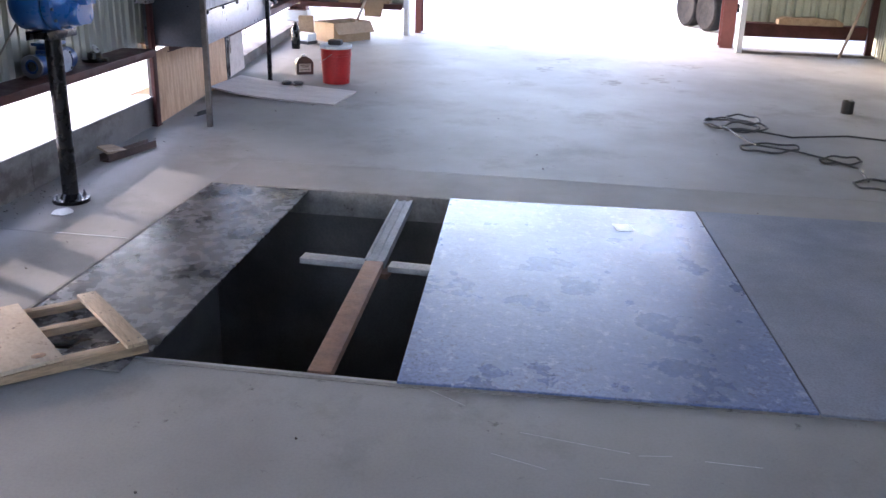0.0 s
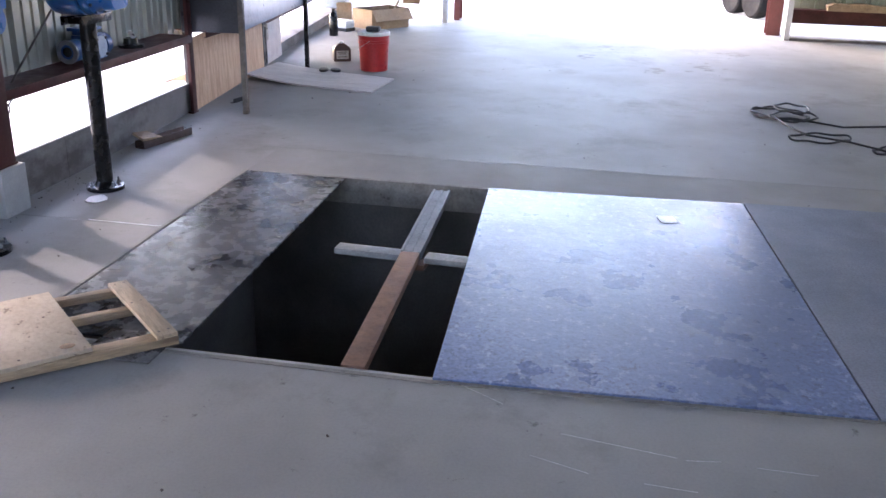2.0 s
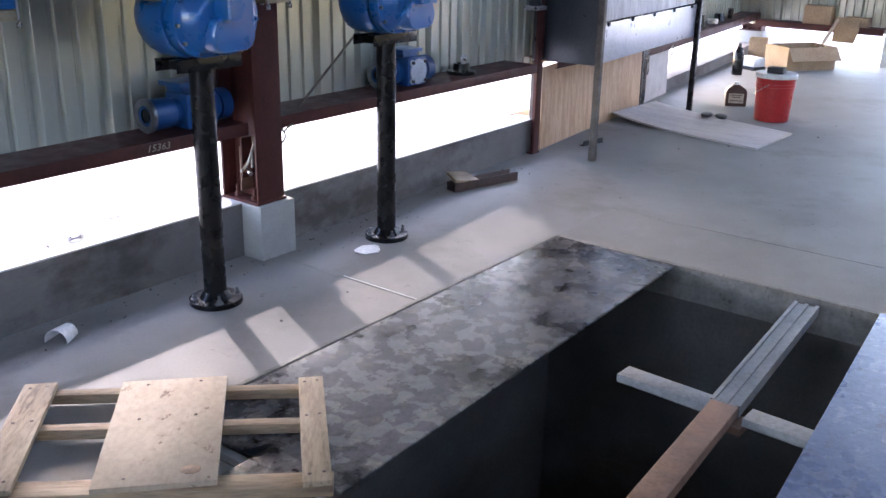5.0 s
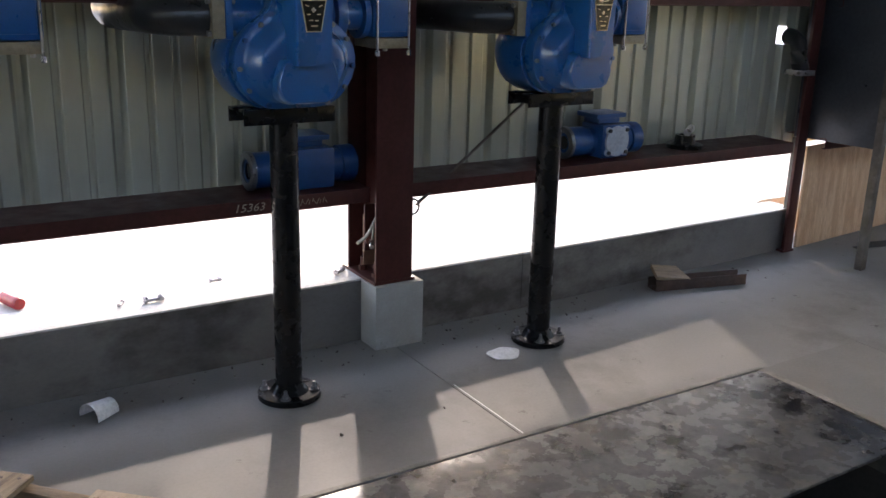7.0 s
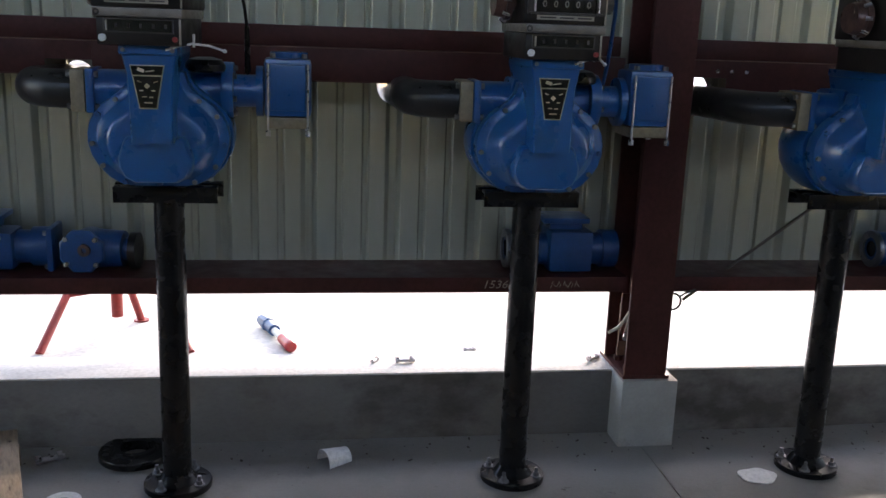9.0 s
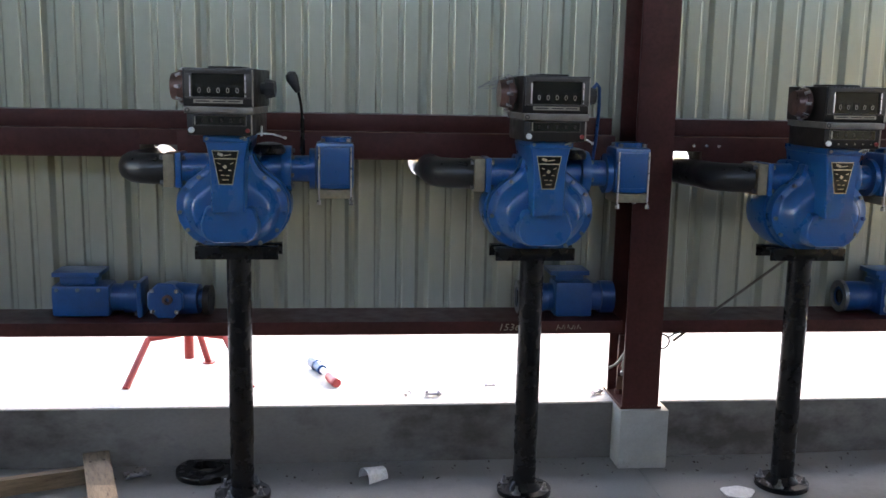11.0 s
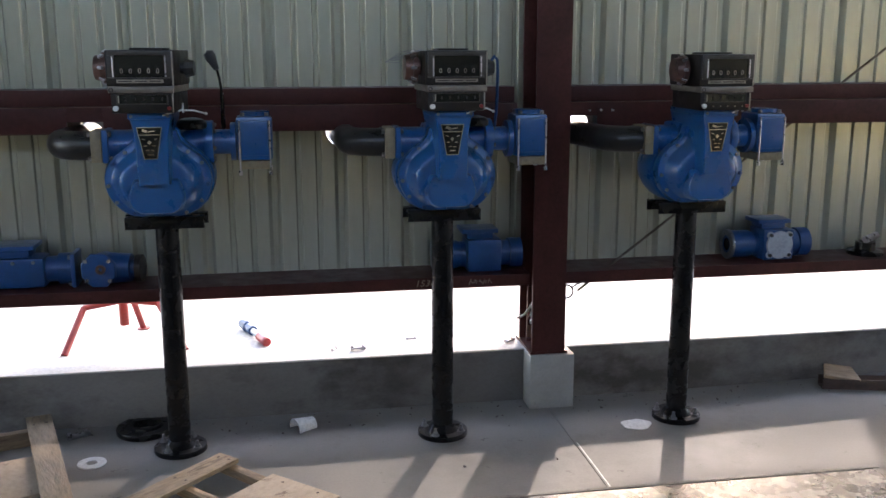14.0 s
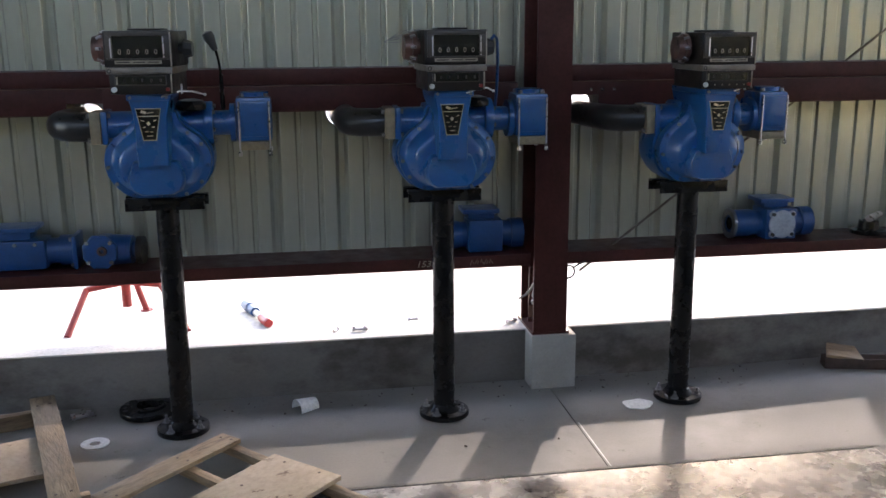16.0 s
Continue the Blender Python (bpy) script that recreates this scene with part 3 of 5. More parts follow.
tagged(part("curb", bm, M["curb"]), "low concrete sill under the end wall", "curb", kind="structure")
bm = NB()
box(bm, 8.76, 8.84, -6.27, -6.19, 0.0, ROOF, 0.004)
tagged(part("corner_post", bm, M["iron"]), "dark steel post in the corner of the shed", "post", kind="structure")
bm = NB()
box(bm, 8.8, 9.1, -4.6, -0.4, 3.05, ROOF)
tagged(part("lintel", bm, M["white_trim"]), "white sheet lintel over the doorway", "lintel", kind="structure")
# west end and roof close the shed
sheet_wall("wall_west", pose(X_W, Y_S, 0, 0, 0, 90), 3.5, 0.0, ROOF, M["panel"], "grey ribbed metal end wall")
sheet_wall("wall_west_north", pose(X_W, -0.4, 0, 0, 0, 90), 0.9, 0.0, ROOF, M["panel"], "grey ribbed metal end wall")
bm = NB()
box(bm, X_W - 0.3, 9.6, Y_S - 0.3, 1.1, ROOF, ROOF + 0.08)
tagged(part("ceiling", bm, M["roof"]), "grey metal roof sheet", "ceiling", kind="structure")

# unseen raised panels on posts, added to keep the low sun off parts of the floor
sun_baffle = thing("yard_panel", pose(3.10, 2.6, 0), "added row of unseen panels on posts that block the low sun", "panel", kind="structure")
for x0, x1, z0 in ((0.001, 2.3, 1.20), (-6.2, -2.301, 1.33), (-2.3, -1.951, 1.435), (-1.95, -1.251, 1.52), (-1.25, 0.0, 1.435)):
    bm = NB()
    box(bm, x0, x1, 0.0, 0.05, z0, 1.95)
    part("sheet", bm, M["yard"], sun_baffle)
for x in (-6.1, -4.4, 0.6, 2.15):
    bm = NB()
    box(bm, x, x + 0.05, 0.055, 0.10, 0.0, 1.9, 0.004)
    part("upright", bm, M["yard"], sun_baffle)

# ---- trench covers and beams ----


def plate(name, corners, z, t, material, label):
    """A steel plate with square-cut rounded edges, from its four corners."""
    bm = NB()
    lo = [bm.verts.new((x, y, z)) for x, y in corners]
    hi = [bm.verts.new((x, y, z + t)) for x, y in corners]
    bm.faces.new(lo[::-1])
    bm.faces.new(hi)
    for k in range(4):
        bm.faces.new((lo[k], lo[(k + 1) % 4], hi[(k + 1) % 4], hi[k]))
    bmesh.ops.bevel(bm, geom=list(bm.edges), offset=0.002, segments=2, affect='EDGES')
    return solid(name, bm, material, label, "steel plate")


plate("cover_plate", ((-0.70, -0.575), (-0.66, -1.235), (1.56, -1.19), (1.585, -0.575)), -0.002, 0.010, M["plate_dirty"], "blackened steel trench cover with pale dust patches")
plate("cover_plate", ((-0.725, -2.215), (-0.655, -3.715), (1.665, -3.495), (1.585, -2.06)), 0.0, 0.012, M["plate"], "bluish mill-scale steel trench cover plate")
plate("cover_plate", ((-0.66, -3.721), (-0.60, -6.19), (1.76, -5.98), (1.675, -3.501)), 0.0, 0.012, M["plate_worn"], "dull grey steel trench cover plate")
bm = NB()
box(bm, -0.85, -0.62, -1.195, -0.92, 0.004, 0.010, 0.002)
solid("scrap_plate", bm, M["plate_dirty"], "small dirty steel plate under the pallet corner", "steel plate")

beam = thing("channel_beam", pose(0.505, -1.845, -0.044, 0, 0, 3.0), "steel channel beam half rusty half grey spanning the trench", "beam")
bm = NB()
box(bm, -1.183, 0.0, -0.046, 0.046, 0.0, 0.04, 0.004)
part("rusty_half", bm, M["rust"], beam, "rusty brown half of the beam")
bm = NB()
for y0, y1, z1 in ((-0.05, 0.05, 0.034), (-0.05, -0.036, 0.042), (0.036, 0.05, 0.042), (-0.008, 0.008, 0.040)):
    box(bm, 0.0005, 1.03, y0, y1, 0.0 if z1 < 0.035 else 0.0345, z1)
part("grey_half", bm, M["grey_beam"], beam, "grey ridged half of the beam")
cross = thing("cross_beam", pose(0.49, -1.875, -0.044, 0, 0, -3), "grey steel cross beam under the trench covers", "beam")
bm = NB()
box(bm, -0.042, 0.042, 0.052, 0.40, 0.008, 0.038, 0.004)
box(bm, -0.042, 0.042, -1.0, -0.052, 0.008, 0.038, 0.004)
part("bar", bm, M["grey_beam"], cross)
bm = NB()
box(bm, -0.042, 0.042, -0.0515, 0.0515, -0.03, -0.003)
part("saddle", bm, M["rust"], cross)

# ---- flow meters on posts ----
POSTS = [(-1.081, 0.082), (0.0, 0.065), (1.05, 0.07)]


def meter_post():
    t = thing("meter_post", pose(0, 0, 0), "glossy black pipe post bolted to the floor by a round flange", "post", "meter posts")
    bm = NB()
    rod(bm, (0, 0, 0.02), (0, 0, 0.930), 0.0445, 32)
    part("pipe", bm, M["black"], t)
    bm = NB()
    lathe(bm, [(0.0455, 0.0), (0.103, 0.0), (0.105, 0.002), (0.105, 0.020), (0.103, 0.022), (0.066, 0.022), (0.062, 0.026), (0.050, 0.045), (0.0452, 0.050)])
    part("base_flange", bm, M["black"], t)
    for k in range(4):
        a = math.pi / 4 + k * math.pi / 2 + 0.25
        x, y = 0.083 * math.cos(a), 0.083 * math.sin(a)
        bm = NB()
        lathe(bm, [(0.0, 0.0225), (0.017, 0.0225), (0.017, 0.026), (0.0, 0.026)], (x, y, 0), 14)
        rod(bm, (x, y, 0.026), (x, y, 0.038), 0.0105, 6)
        rod(bm, (x, y, 0.038), (x, y, 0.054), 0.006, 10)
        part("anchor_nut", bm, M["nut"], t, "zinc nut and stud")
    bm = NB()
    box(bm, -0.10, 0.10, -0.045, 0.05, 0.9305, 0.962, 0.002)
    part("top_plate", bm, M["black"], t)
    for y0, y1, w in ((-0.060, -0.046, 0.147), (0.060, 0.052, 0.154)):
        bm = NB()
        box(bm, -w, w, min(y0, y0 * 0.87), max(y0, y0 * 0.87), 0.928, 0.974, 0.001)
        box(bm, -w, w, min(y1, y1 * 0.3), max(y1, y1 * 0.3), 0.966, 0.974, 0.001)
        part("angle_bracket", bm, M["black"], t)
    return t


HALF = ((0.0, 0.975), (0.07, 0.975), (0.106, 0.980), (0.142, 1.000), (0.171, 1.030), (0.191, 1.065), (0.200, 1.100), (0.201, 1.130), (0.195, 1.160), (0.179, 1.190), (0.155, 1.216), (0.126, 1.238), (0.101, 1.258), (0.084, 1.282), (0.076, 1.312), (0.0, 1.312))


def outline(s=1.0, cz=1.11, dx=0.0):
    right = [(x * s + dx, cz + (z - cz) * s) for x, z in HALF]
    left = [(-x * s + dx, cz + (z - cz) * s) for x, z in HALF[-2:0:-1]]
    return right + left


def flow_meter():
    t = thing("flow_meter", pose(0, 0, 0), "blue enamelled fuel flow meter with a dark mechanical register", "flow meter", "flow meters")
    B = M["blue"]
    # rounded rear housing
    bm = NB()
    loft(bm, [[(x, y, z) for x, z in outline(s)] for s, y in ((0.72, 0.135), (0.86, 0.130), (0.95, 0.112), (0.99, 0.085), (1.0, 0.055), (1.0, -0.040), (0.985, -0.048))])
    part("housing", bm, B, t, smooth=50)
    bm = NB()
    loft(bm, [[(x, y, z) for x, z in outline(s)] for s, y in ((0.92, -0.048), (0.92, -0.055))])
    part("gasket", bm, M["black"], t)
    # front cover: flat bolted rim, steep flanks, raised face
    bm = NB()
    loft(bm, [[(x, y, z) for x, z in outline(s)] for s, y in
              ((0.945, -0.055), (0.955, -0.058), (0.955, -0.098), (0.945, -0.104), (0.83, -0.106), (0.81, -0.109), (0.79, -0.116), (0.66, -0.152), (0.64, -0.157), (0.60, -0.161), (0.52, -0.163), (0.25, -0.164))])
    cover = part("front_cover", bm, B, t, smooth=35)
    # broad rounded pad low on the cover
    bm = NB()
    pad = [(-0.070, 1.128), (-0.078, 1.122), (-0.084, 1.108), (-0.096, 1.07), (-0.093, 1.045), (-0.080, 1.020), (-0.055, 1.006)]
    pad = pad + [(-x, z) for x, z in pad[::-1]]
    loft(bm, [[(x * s, y, 1.07 + (z - 1.07) * s) for x, z in pad] for s, y in ((1.08, -0.140), (1.04, -0.176), (1.0, -0.190), (0.95, -0.196), (0.4, -0.198))])
    part("pad", bm, B, cover, smooth=40)
    bm = NB()
    loft(bm, [[(x, y, z) for x, y in ((-w, -0.236), (w, -0.236), (w + 0.004, -0.228), (w + 0.008, -0.13), (w + 0.008, 0.05), (-w - 0.008, 0.05), (-w - 0.008, -0.13), (-w - 0.004, -0.228))] for w, z in ((0.050, 1.118), (0.051, 1.16), (0.052, 1.25), (0.055, 1.30), (0.062, 1.335), (0.066, 1.352))])
    neck = part("neck", bm, B, t, smooth=20)
    bm = NB()
    box(bm, -0.074, 0.074, -0.250, 0.06, 1.3525, 1.376, 0.004)
    part("neck_flange", bm, B, neck)
    for x in (-0.062, 0.062):
        bm = NB()
        rod(bm, (x, -0.2505, 1.364), (x, -0.258, 1.364), 0.006, 6)
        part("flange_screw", bm, M["nut"], neck)
    rim = outline(0.89)
    n = len(rim)
    for k, i in enumerate((0, 2, 4, 6, 9, 11, n - 2, n - 4, n - 6, n - 9, n - 11)):
        x, z = rim[i]
        bm = NB()
        rod(bm, (x, -0.1055, z), (x, -0.117, z), 0.0075, 6)
        part("cover_bolt", bm, M["nut"] if k % 3 else M["blue_dull"], cover)
    # nameplate: brass border, black field, plain bars
    np_out = [(-0.049, 1.326), (0.039, 1.326), (0.018, 1.211), (-0.028, 1.211)]
    bm = NB()
    prism(bm, np_out, -0.2395, -0.2365)
    npl = part("nameplate", bm, M["brass"], t, "black and brass trapezoid nameplate")
    bm = NB()
    prism(bm, [(-0.046, 1.323), (0.036, 1.323), (0.0315, 1.300), (-0.0415, 1.300)], -0.2405, -0.2397)
    prism(bm, [(-0.0405, 1.2965), (0.0305, 1.2965), (0.0155, 1.2145), (-0.0255, 1.2145)], -0.2405, -0.2397)
    part("field", bm, M["window"], npl)
    bm = NB()
    for x0, x1, z0, z1, sk in ((-0.030, -0.012, 1.308, 1.317, 20), (-0.010, 0.014, 1.309, 1.312, -8), (-0.031, -0.020, 1.281, 1.284, 20), (0.010, 0.021, 1.281, 1.284, -20), (-0.012, -0.001, 1.266, 1.277, 45),
                               (-0.026, -0.016, 1.258, 1.261, 0), (0.004, 0.014, 1.258, 1.261, 0), (-0.020, -0.008, 1.242, 1.245, 0), (-0.002, 0.008, 1.241, 1.244, 0), (-0.015, 0.006, 1.226, 1.230, 0)):
        cx, cz = (x0 + x1) / 2, (z0 + z1) / 2
        box(bm, x0 - cx, x1 - cx, -0.2415, -0.2407, z0 - cz, z1 - cz, 0, pose(cx, 0, cz, 0, sk))
    tagged(part("lettering", bm, M["brass"], npl), kind="stuff")
    # inlet branch on one side with square flange and black elbow to the rear
    bm = NB()
    rod(bm, (-0.05, 0.0, 1.242), (-0.176, 0.0, 1.242), 0.058, 26)
    box(bm, -0.199, -0.176, -0.067, 0.067, 1.180, 1.304, 0.006)
    part("inlet", bm, B, t)
    bm = NB()
    box(bm, -0.238, -0.2, -0.069, 0.069, 1.183, 1.301, 0.004)
    fl = part("inlet_flange", bm, M["tan"], t, "tan square companion flange")
    for dy in (-0.052, 0.052):
        for dz in (-0.045, 0.045):
            bm = NB()
            rod(bm, (-0.2385, dy, 1.242 + dz), (-0.250, dy, 1.242 + dz), 0.009, 6)
            part("flange_bolt", bm, M["nut"], fl)
            bm = NB()
            rod(bm, (-0.1755, dy, 1.242 + dz), (-0.166, dy, 1.242 + dz), 0.009, 6)
            part("flange_nut", bm, M["nut"], fl)
    R = 0.112
    pts = [(-0.2385, 0.0, 1.242), (-0.258, 0.0, 1.242)]
    pts += [(-0.258 - R * math.sin(a), R * (1 - math.cos(a)), 1.242) for a in [k * math.pi / 20 for k in range(1, 11)]]
    pts += [(-0.37, 0.20, 1.240), (-0.37, 0.80, 1.222)]
    bm = NB()
    pipe(bm, pts, 0.055, 24)
    part("elbow", bm, M["elbow"], t, "black steel elbow pipe")
    # outlet branch, strainer box with base plate and tie rods
    bm = NB()
    loft(bm, [[(x, 0.035 + r * math.cos(a), zc + r * math.sin(a)) for a in [k * math.tau / 24 for k in range(24)]] for x, zc, r in ((0.05, 1.215, 0.07), (0.11, 1.24, 0.062), (0.165, 1.245, 0.055))])
    lathe(bm, [(0.0, 0.0), (0.081, 0.0), (0.083, 0.003), (0.083, 0.030), (0.081, 0.033), (0.0, 0.033)], seg=30, m=pose(0.165, 0.035, 1.245, 0, 90))
    rod(bm, (0.198, 0.035, 1.245), (0.287, 0.035, 1.245), 0.048, 22)
    lathe(bm, [(0.0, 0.0), (0.074, 0.0), (0.074, 0.02), (0.0, 0.02)], seg=24, m=pose(0.262, 0.035, 1.245, 0, 90))
    outlet = part("outlet", bm, B, t)
    for k in range(6):
        a = k * math.tau / 6 + 0.3
        bm = NB()
        rod(bm, (0.1985, 0.035 + 0.066 * math.cos(a), 1.245 + 0.066 * math.sin(a)), (0.208, 0.035 + 0.066 * math.cos(a), 1.245 + 0.066 * math.sin(a)), 0.008, 6)
        part("flange_bolt", bm, M["nut"], outlet)
    bm = NB()
    lathe(bm, [(0.0, 0.0), (0.050, 0.0), (0.056, 0.006), (0.056, 0.022), (0.046, 0.036), (0.022, 0.042), (0.0, 0.042)], (0.122, -0.02, 1.300), 26)
    part("cap", bm, M["black"], t, "round black cap on the shoulder")
    bm = NB()
    box(bm, 0.285, 0.421, -0.036, 0.106, 1.176, 1.345, 0.016)
    box(bm, 0.302, 0.404, -0.044, -0.0365, 1.195, 1.328, 0.005)
    rod(bm, (0.357, 0.035, 1.344), (0.357, 0.035, 1.362), 0.055, 24)
    elim = part("strainer", bm, B, t, "blue strainer box with a tan base plate")
    for x, y in ((0.31, -0.012), (0.40, -0.012), (0.31, 0.08), (0.40, 0.08)):
        bm = NB()
        rod(bm, (x, y, 1.345), (x, y, 1.358), 0.009, 6)
        part("lid_bolt", bm, M["nut"], elim)
    bm = NB()
    box(bm, 0.292, 0.415, -0.038, 0.106, 1.143, 1.1755, 0.004)
    part("base_plate", bm, M["tan"], elim)
    for x, y in ((0.297, -0.046), (0.410, -0.046), (0.410, 0.112)):
        bm = NB()
        rod(bm, (x, y, 1.130), (x, y, 1.330), 0.0035, 8)
        rod(bm, (x, y, 1.122), (x, y, 1.138), 0.008, 6)
        part("tie_rod", bm, M["chrome"], elim, "bright tie rod with nut")
    # register: totaliser below, taller counter above
    bm = NB()
    box(bm, -0.118, 0.114, -0.285, -0.015, 1.470, 1.594, 0.006)
    box(bm, -0.108, 0.106, -0.278, -0.030, 1.3765, 1.447, 0.005)
    box(bm, -0.055, 0.060, -0.20, -0.08, 1.594, 1.602, 0.004)
    reg = part("register", bm, M["register"], t, "dark painted mechanical counter")
    F = -0.285
    bm = NB()
    for a in ((-0.110, 0.106, 1.576, 1.590), (-0.110, 0.106, 1.496, 1.501), (-0.110, -0.086, 1.501, 1.576), (0.082, 0.106, 1.501, 1.576)):
        box(bm, a[0], a[1], F - 0.007, F - 0.0005, a[2], a[3], 0.001)
    part("bezel", bm, M["bezel"], reg, "brown worn window bezel")
    bm = NB()
    box(bm, -0.0855, 0.0815, F - 0.0022, F - 0.0005, 1.5015, 1.5755)
    part("counter_window", bm, M["window"], reg)
    for k in range(5):
        bm = NB()
        box(bm, -0.0745 + k * 0.0305, -0.0515 + k * 0.0305, F - 0.0033, F - 0.0024, 1.509, 1.537, 0.0004)
        part("number_wheel", bm, M["window"], reg)
        words("digit", "0", 0.025, M["tag"], reg, pose(-0.063 + k * 0.0305, F - 0.0036, 1.522))
    bm = NB()
    box(bm, -0.082, 0.076, F - 0.003, F - 0.0005, 1.4815, 1.4935)
    part("label_strip", bm, M["tag"], reg)
    bm = NB()
    for x0, x1 in ((-0.075, -0.03), (-0.02, 0.02), (0.03, 0.068)):
        box(bm, x0, x1, F - 0.0040, F - 0.0032, 1.4855, 1.4895)
    part("strip_text", bm, M["bezel"], reg)
    bm = NB()
    box(bm, -0.113, 0.110, F - 0.006, -0.02, 1.4475, 1.4695, 0.002)
    part("trim_bar", bm, M["trim"], reg)
    bm = NB()
    lathe(bm, [(0.004, 0.0), (0.0085, 0.0), (0.0085, 0.0015), (0.004, 0.0015), (0.004, 0.0)], seg=18, m=pose(-0.102, F - 0.0065, 1.458, 90))
    part("keyhole_ring", bm, M["bezel"], reg)
    bm = NB()
    box(bm, -0.086, 0.082, -0.2802, -0.2785, 1.411, 1.440)
    part("totaliser_window", bm, M["window"], reg)
    bm = NB()
    for a in ((-0.090, 0.086, 1.440, 1.444), (-0.090, 0.086, 1.407, 1.411), (-0.090, -0.086, 1.411, 1.440), (0.082, 0.086, 1.411, 1.440)):
        box(bm, a[0], a[1], -0.2815, -0.2785, a[2], a[3])
    part("bezel", bm, M["bezel"], reg)
    for x, z0, z1 in ((-0.0905, 1.503, 1.574), (0.0865, 1.503, 1.574)):
        bm = NB()
        rod(bm, (x, F - 0.0085, z0), (x, F - 0.0085, z1), 0.0024, 8)
        part("window_rod", bm, M["chrome"], reg)
    for x, z0, z1 in ((0.1085, 1.472, 1.590), (-0.0815, 1.412, 1.438), (0.1025, 1.380, 1.445)):
        bm = NB()
        y = F if z1 > 1.5 else -0.2785
        box(bm, x - 0.0025, x + 0.0025, y - 0.0035, y - 0.0005, z0, z1, 0.0005)
        part("edge_strip", bm, M["tag"], reg)
    for k in range(5):
        bm = NB()
        box(bm, -0.0605 + k * 0.031, -0.0545 + k * 0.031, -0.2810, -0.2804, 1.420, 1.431)
        part("totaliser_digit", bm, M["bezel"], reg)
    for x, mt, r in ((-0.092, "white", 0.0095), (0.090, "red_paint", 0.007)):
        bm = NB()
        rod(bm, (x, -0.2785, 1.394), (x, -0.287, 1.394), r, 14)
        part("button", bm, M[mt], reg, "white button" if mt == "white" else "red button")
    KY, KZ = -0.175, 1.533
    bm = NB()
    for r0, r1, x0, x1 in ((0.030, 0.030, -0.132, -0.1185), (0.056, 0.056, -0.150, -0.1325), (0.050, 0.044, -0.178, -0.1505)):
        rod(bm, (x1, KY, KZ), (x0, KY, KZ), r0, 26, r1)
    part("reset_knob", bm, M["copper"], reg, "worn copper reset knob")
    for k in range(8):
        a = k * math.tau / 8
        bm = NB()
        rod(bm, (-0.158, KY + 0.050 * math.cos(a), KZ + 0.050 * math.sin(a)), (-0.140, KY + 0.059 * math.cos(a), KZ + 0.059 * math.sin(a)), 0.006, 8)
        part("knob_stud", bm, M["chrome"], reg)
    bm = NB()
    rod(bm, (0.1145, KY, 1.530), (0.132, KY, 1.530), 0.020, 16)
    rod(bm, (0.132, KY, 1.530), (0.162, KY, 1.530), 0.034, 8, 0.026)
    part("side_knob", bm, M["rubber"], reg, "black side knob")
    # seal wire from register to outlet
    bm = NB()
    pipe(bm, [(0.045, -0.256, 1.366), (0.075, -0.25, 1.376), (0.108, -0.215, 1.383), (0.145, -0.16, 1.378), (0.182, -0.09, 1.362)], 0.0032, 8)
    rod(bm, (0.112, -0.212, 1.374), (0.112, -0.207, 1.408), 0.0035, 8)
    for p in ((0.062, -0.253, 1.373), (0.09, -0.235, 1.381), (0.182, -0.09, 1.362)):
        bmesh.ops.create_icosphere(bm, subdivisions=2, radius=0.006, matrix=Matrix.Translation(p))
    part("seal_wire", bm, M["white"], t, "bright lead-seal wire")
    return t


# place, turn, proportions and the swivel of the register
METERS = [(-1.091, 0.105, 0.5, (1.015, 1.0, 1.006), -6.0), (0.004, 0.063, 0.1, (1.0, 1.0, 1.0), 2.0), (1.053, 0.071, 0.6, (0.962, 1.04, 0.975), 0.0)]


def meter_pose(x, y, turn, size, swivel):
    return pose(x, y, 0.975 * (1 - size[2]), 0, 0, turn) @ Matrix.Diagonal((*size, 1))


post = meter_post()
meter = flow_meter()
post.matrix_basis = pose(*POSTS[0], 0)

for px, py in POSTS[1:]:
    copy_thing(post, pose(px, py, 0))
m2, m3 = [copy_thing(meter, meter_pose(*row)) for row in METERS[1:]]
meter.matrix_basis = meter_pose(*METERS[0])
for ob, row in zip((meter, m2, m3), METERS):
    for child in ob.children:
        if child.name.startswith("register"):
            child.matrix_basis = pose(0, -0.14, 0) @ pose(0, 0, 0, 0, 0, row[4]) @ pose(0, 0.14, 0)
# the first meter has a hand lever on its outlet valve, the second a loose cable
bm = NB()
pipe(bm, [(0.236, 0.035, 1.285), (0.237, 0.03, 1.34), (0.236, 0.025, 1.44), (0.230, 0.02, 1.49), (0.222, 0.015, 1.525)], 0.005, 10)
lever = part("lever", bm, M["black"], meter, "thin steel lever with a black knob")
bm = NB()
rod(bm, (0.237, 0.032, 1.30), (0.2365, 0.027, 1.43), 0.0095, 14, 0.007)
part("sleeve", bm, M["black"], lever)
bm = NB()
lathe(bm, [(0.0, -0.032), (0.010, -0.030), (0.016, 0.0), (0.022, 0.022), (0.019, 0.040), (0.0, 0.048)], seg=18, m=pose(0.211, 0.010, 1.548, 0, -24))
part("knob", bm, M["rubber"], lever)
tagged(meter, "blue enamelled fuel flow meter with a black-knobbed hand lever")
bm = NB()
pipe(bm, [(0.150, -0.17, 1.55), (0.168, -0.165, 1.572), (0.182, -0.15, 1.56), (0.192, -0.12, 1.50), (0.200, -0.08, 1.43), (0.206, -0.04, 1.36), (0.210, 0.0, 1.30)], 0.006, 10)
part("cable", bm, M["blue_dull"], m2, "dark blue loose cable")
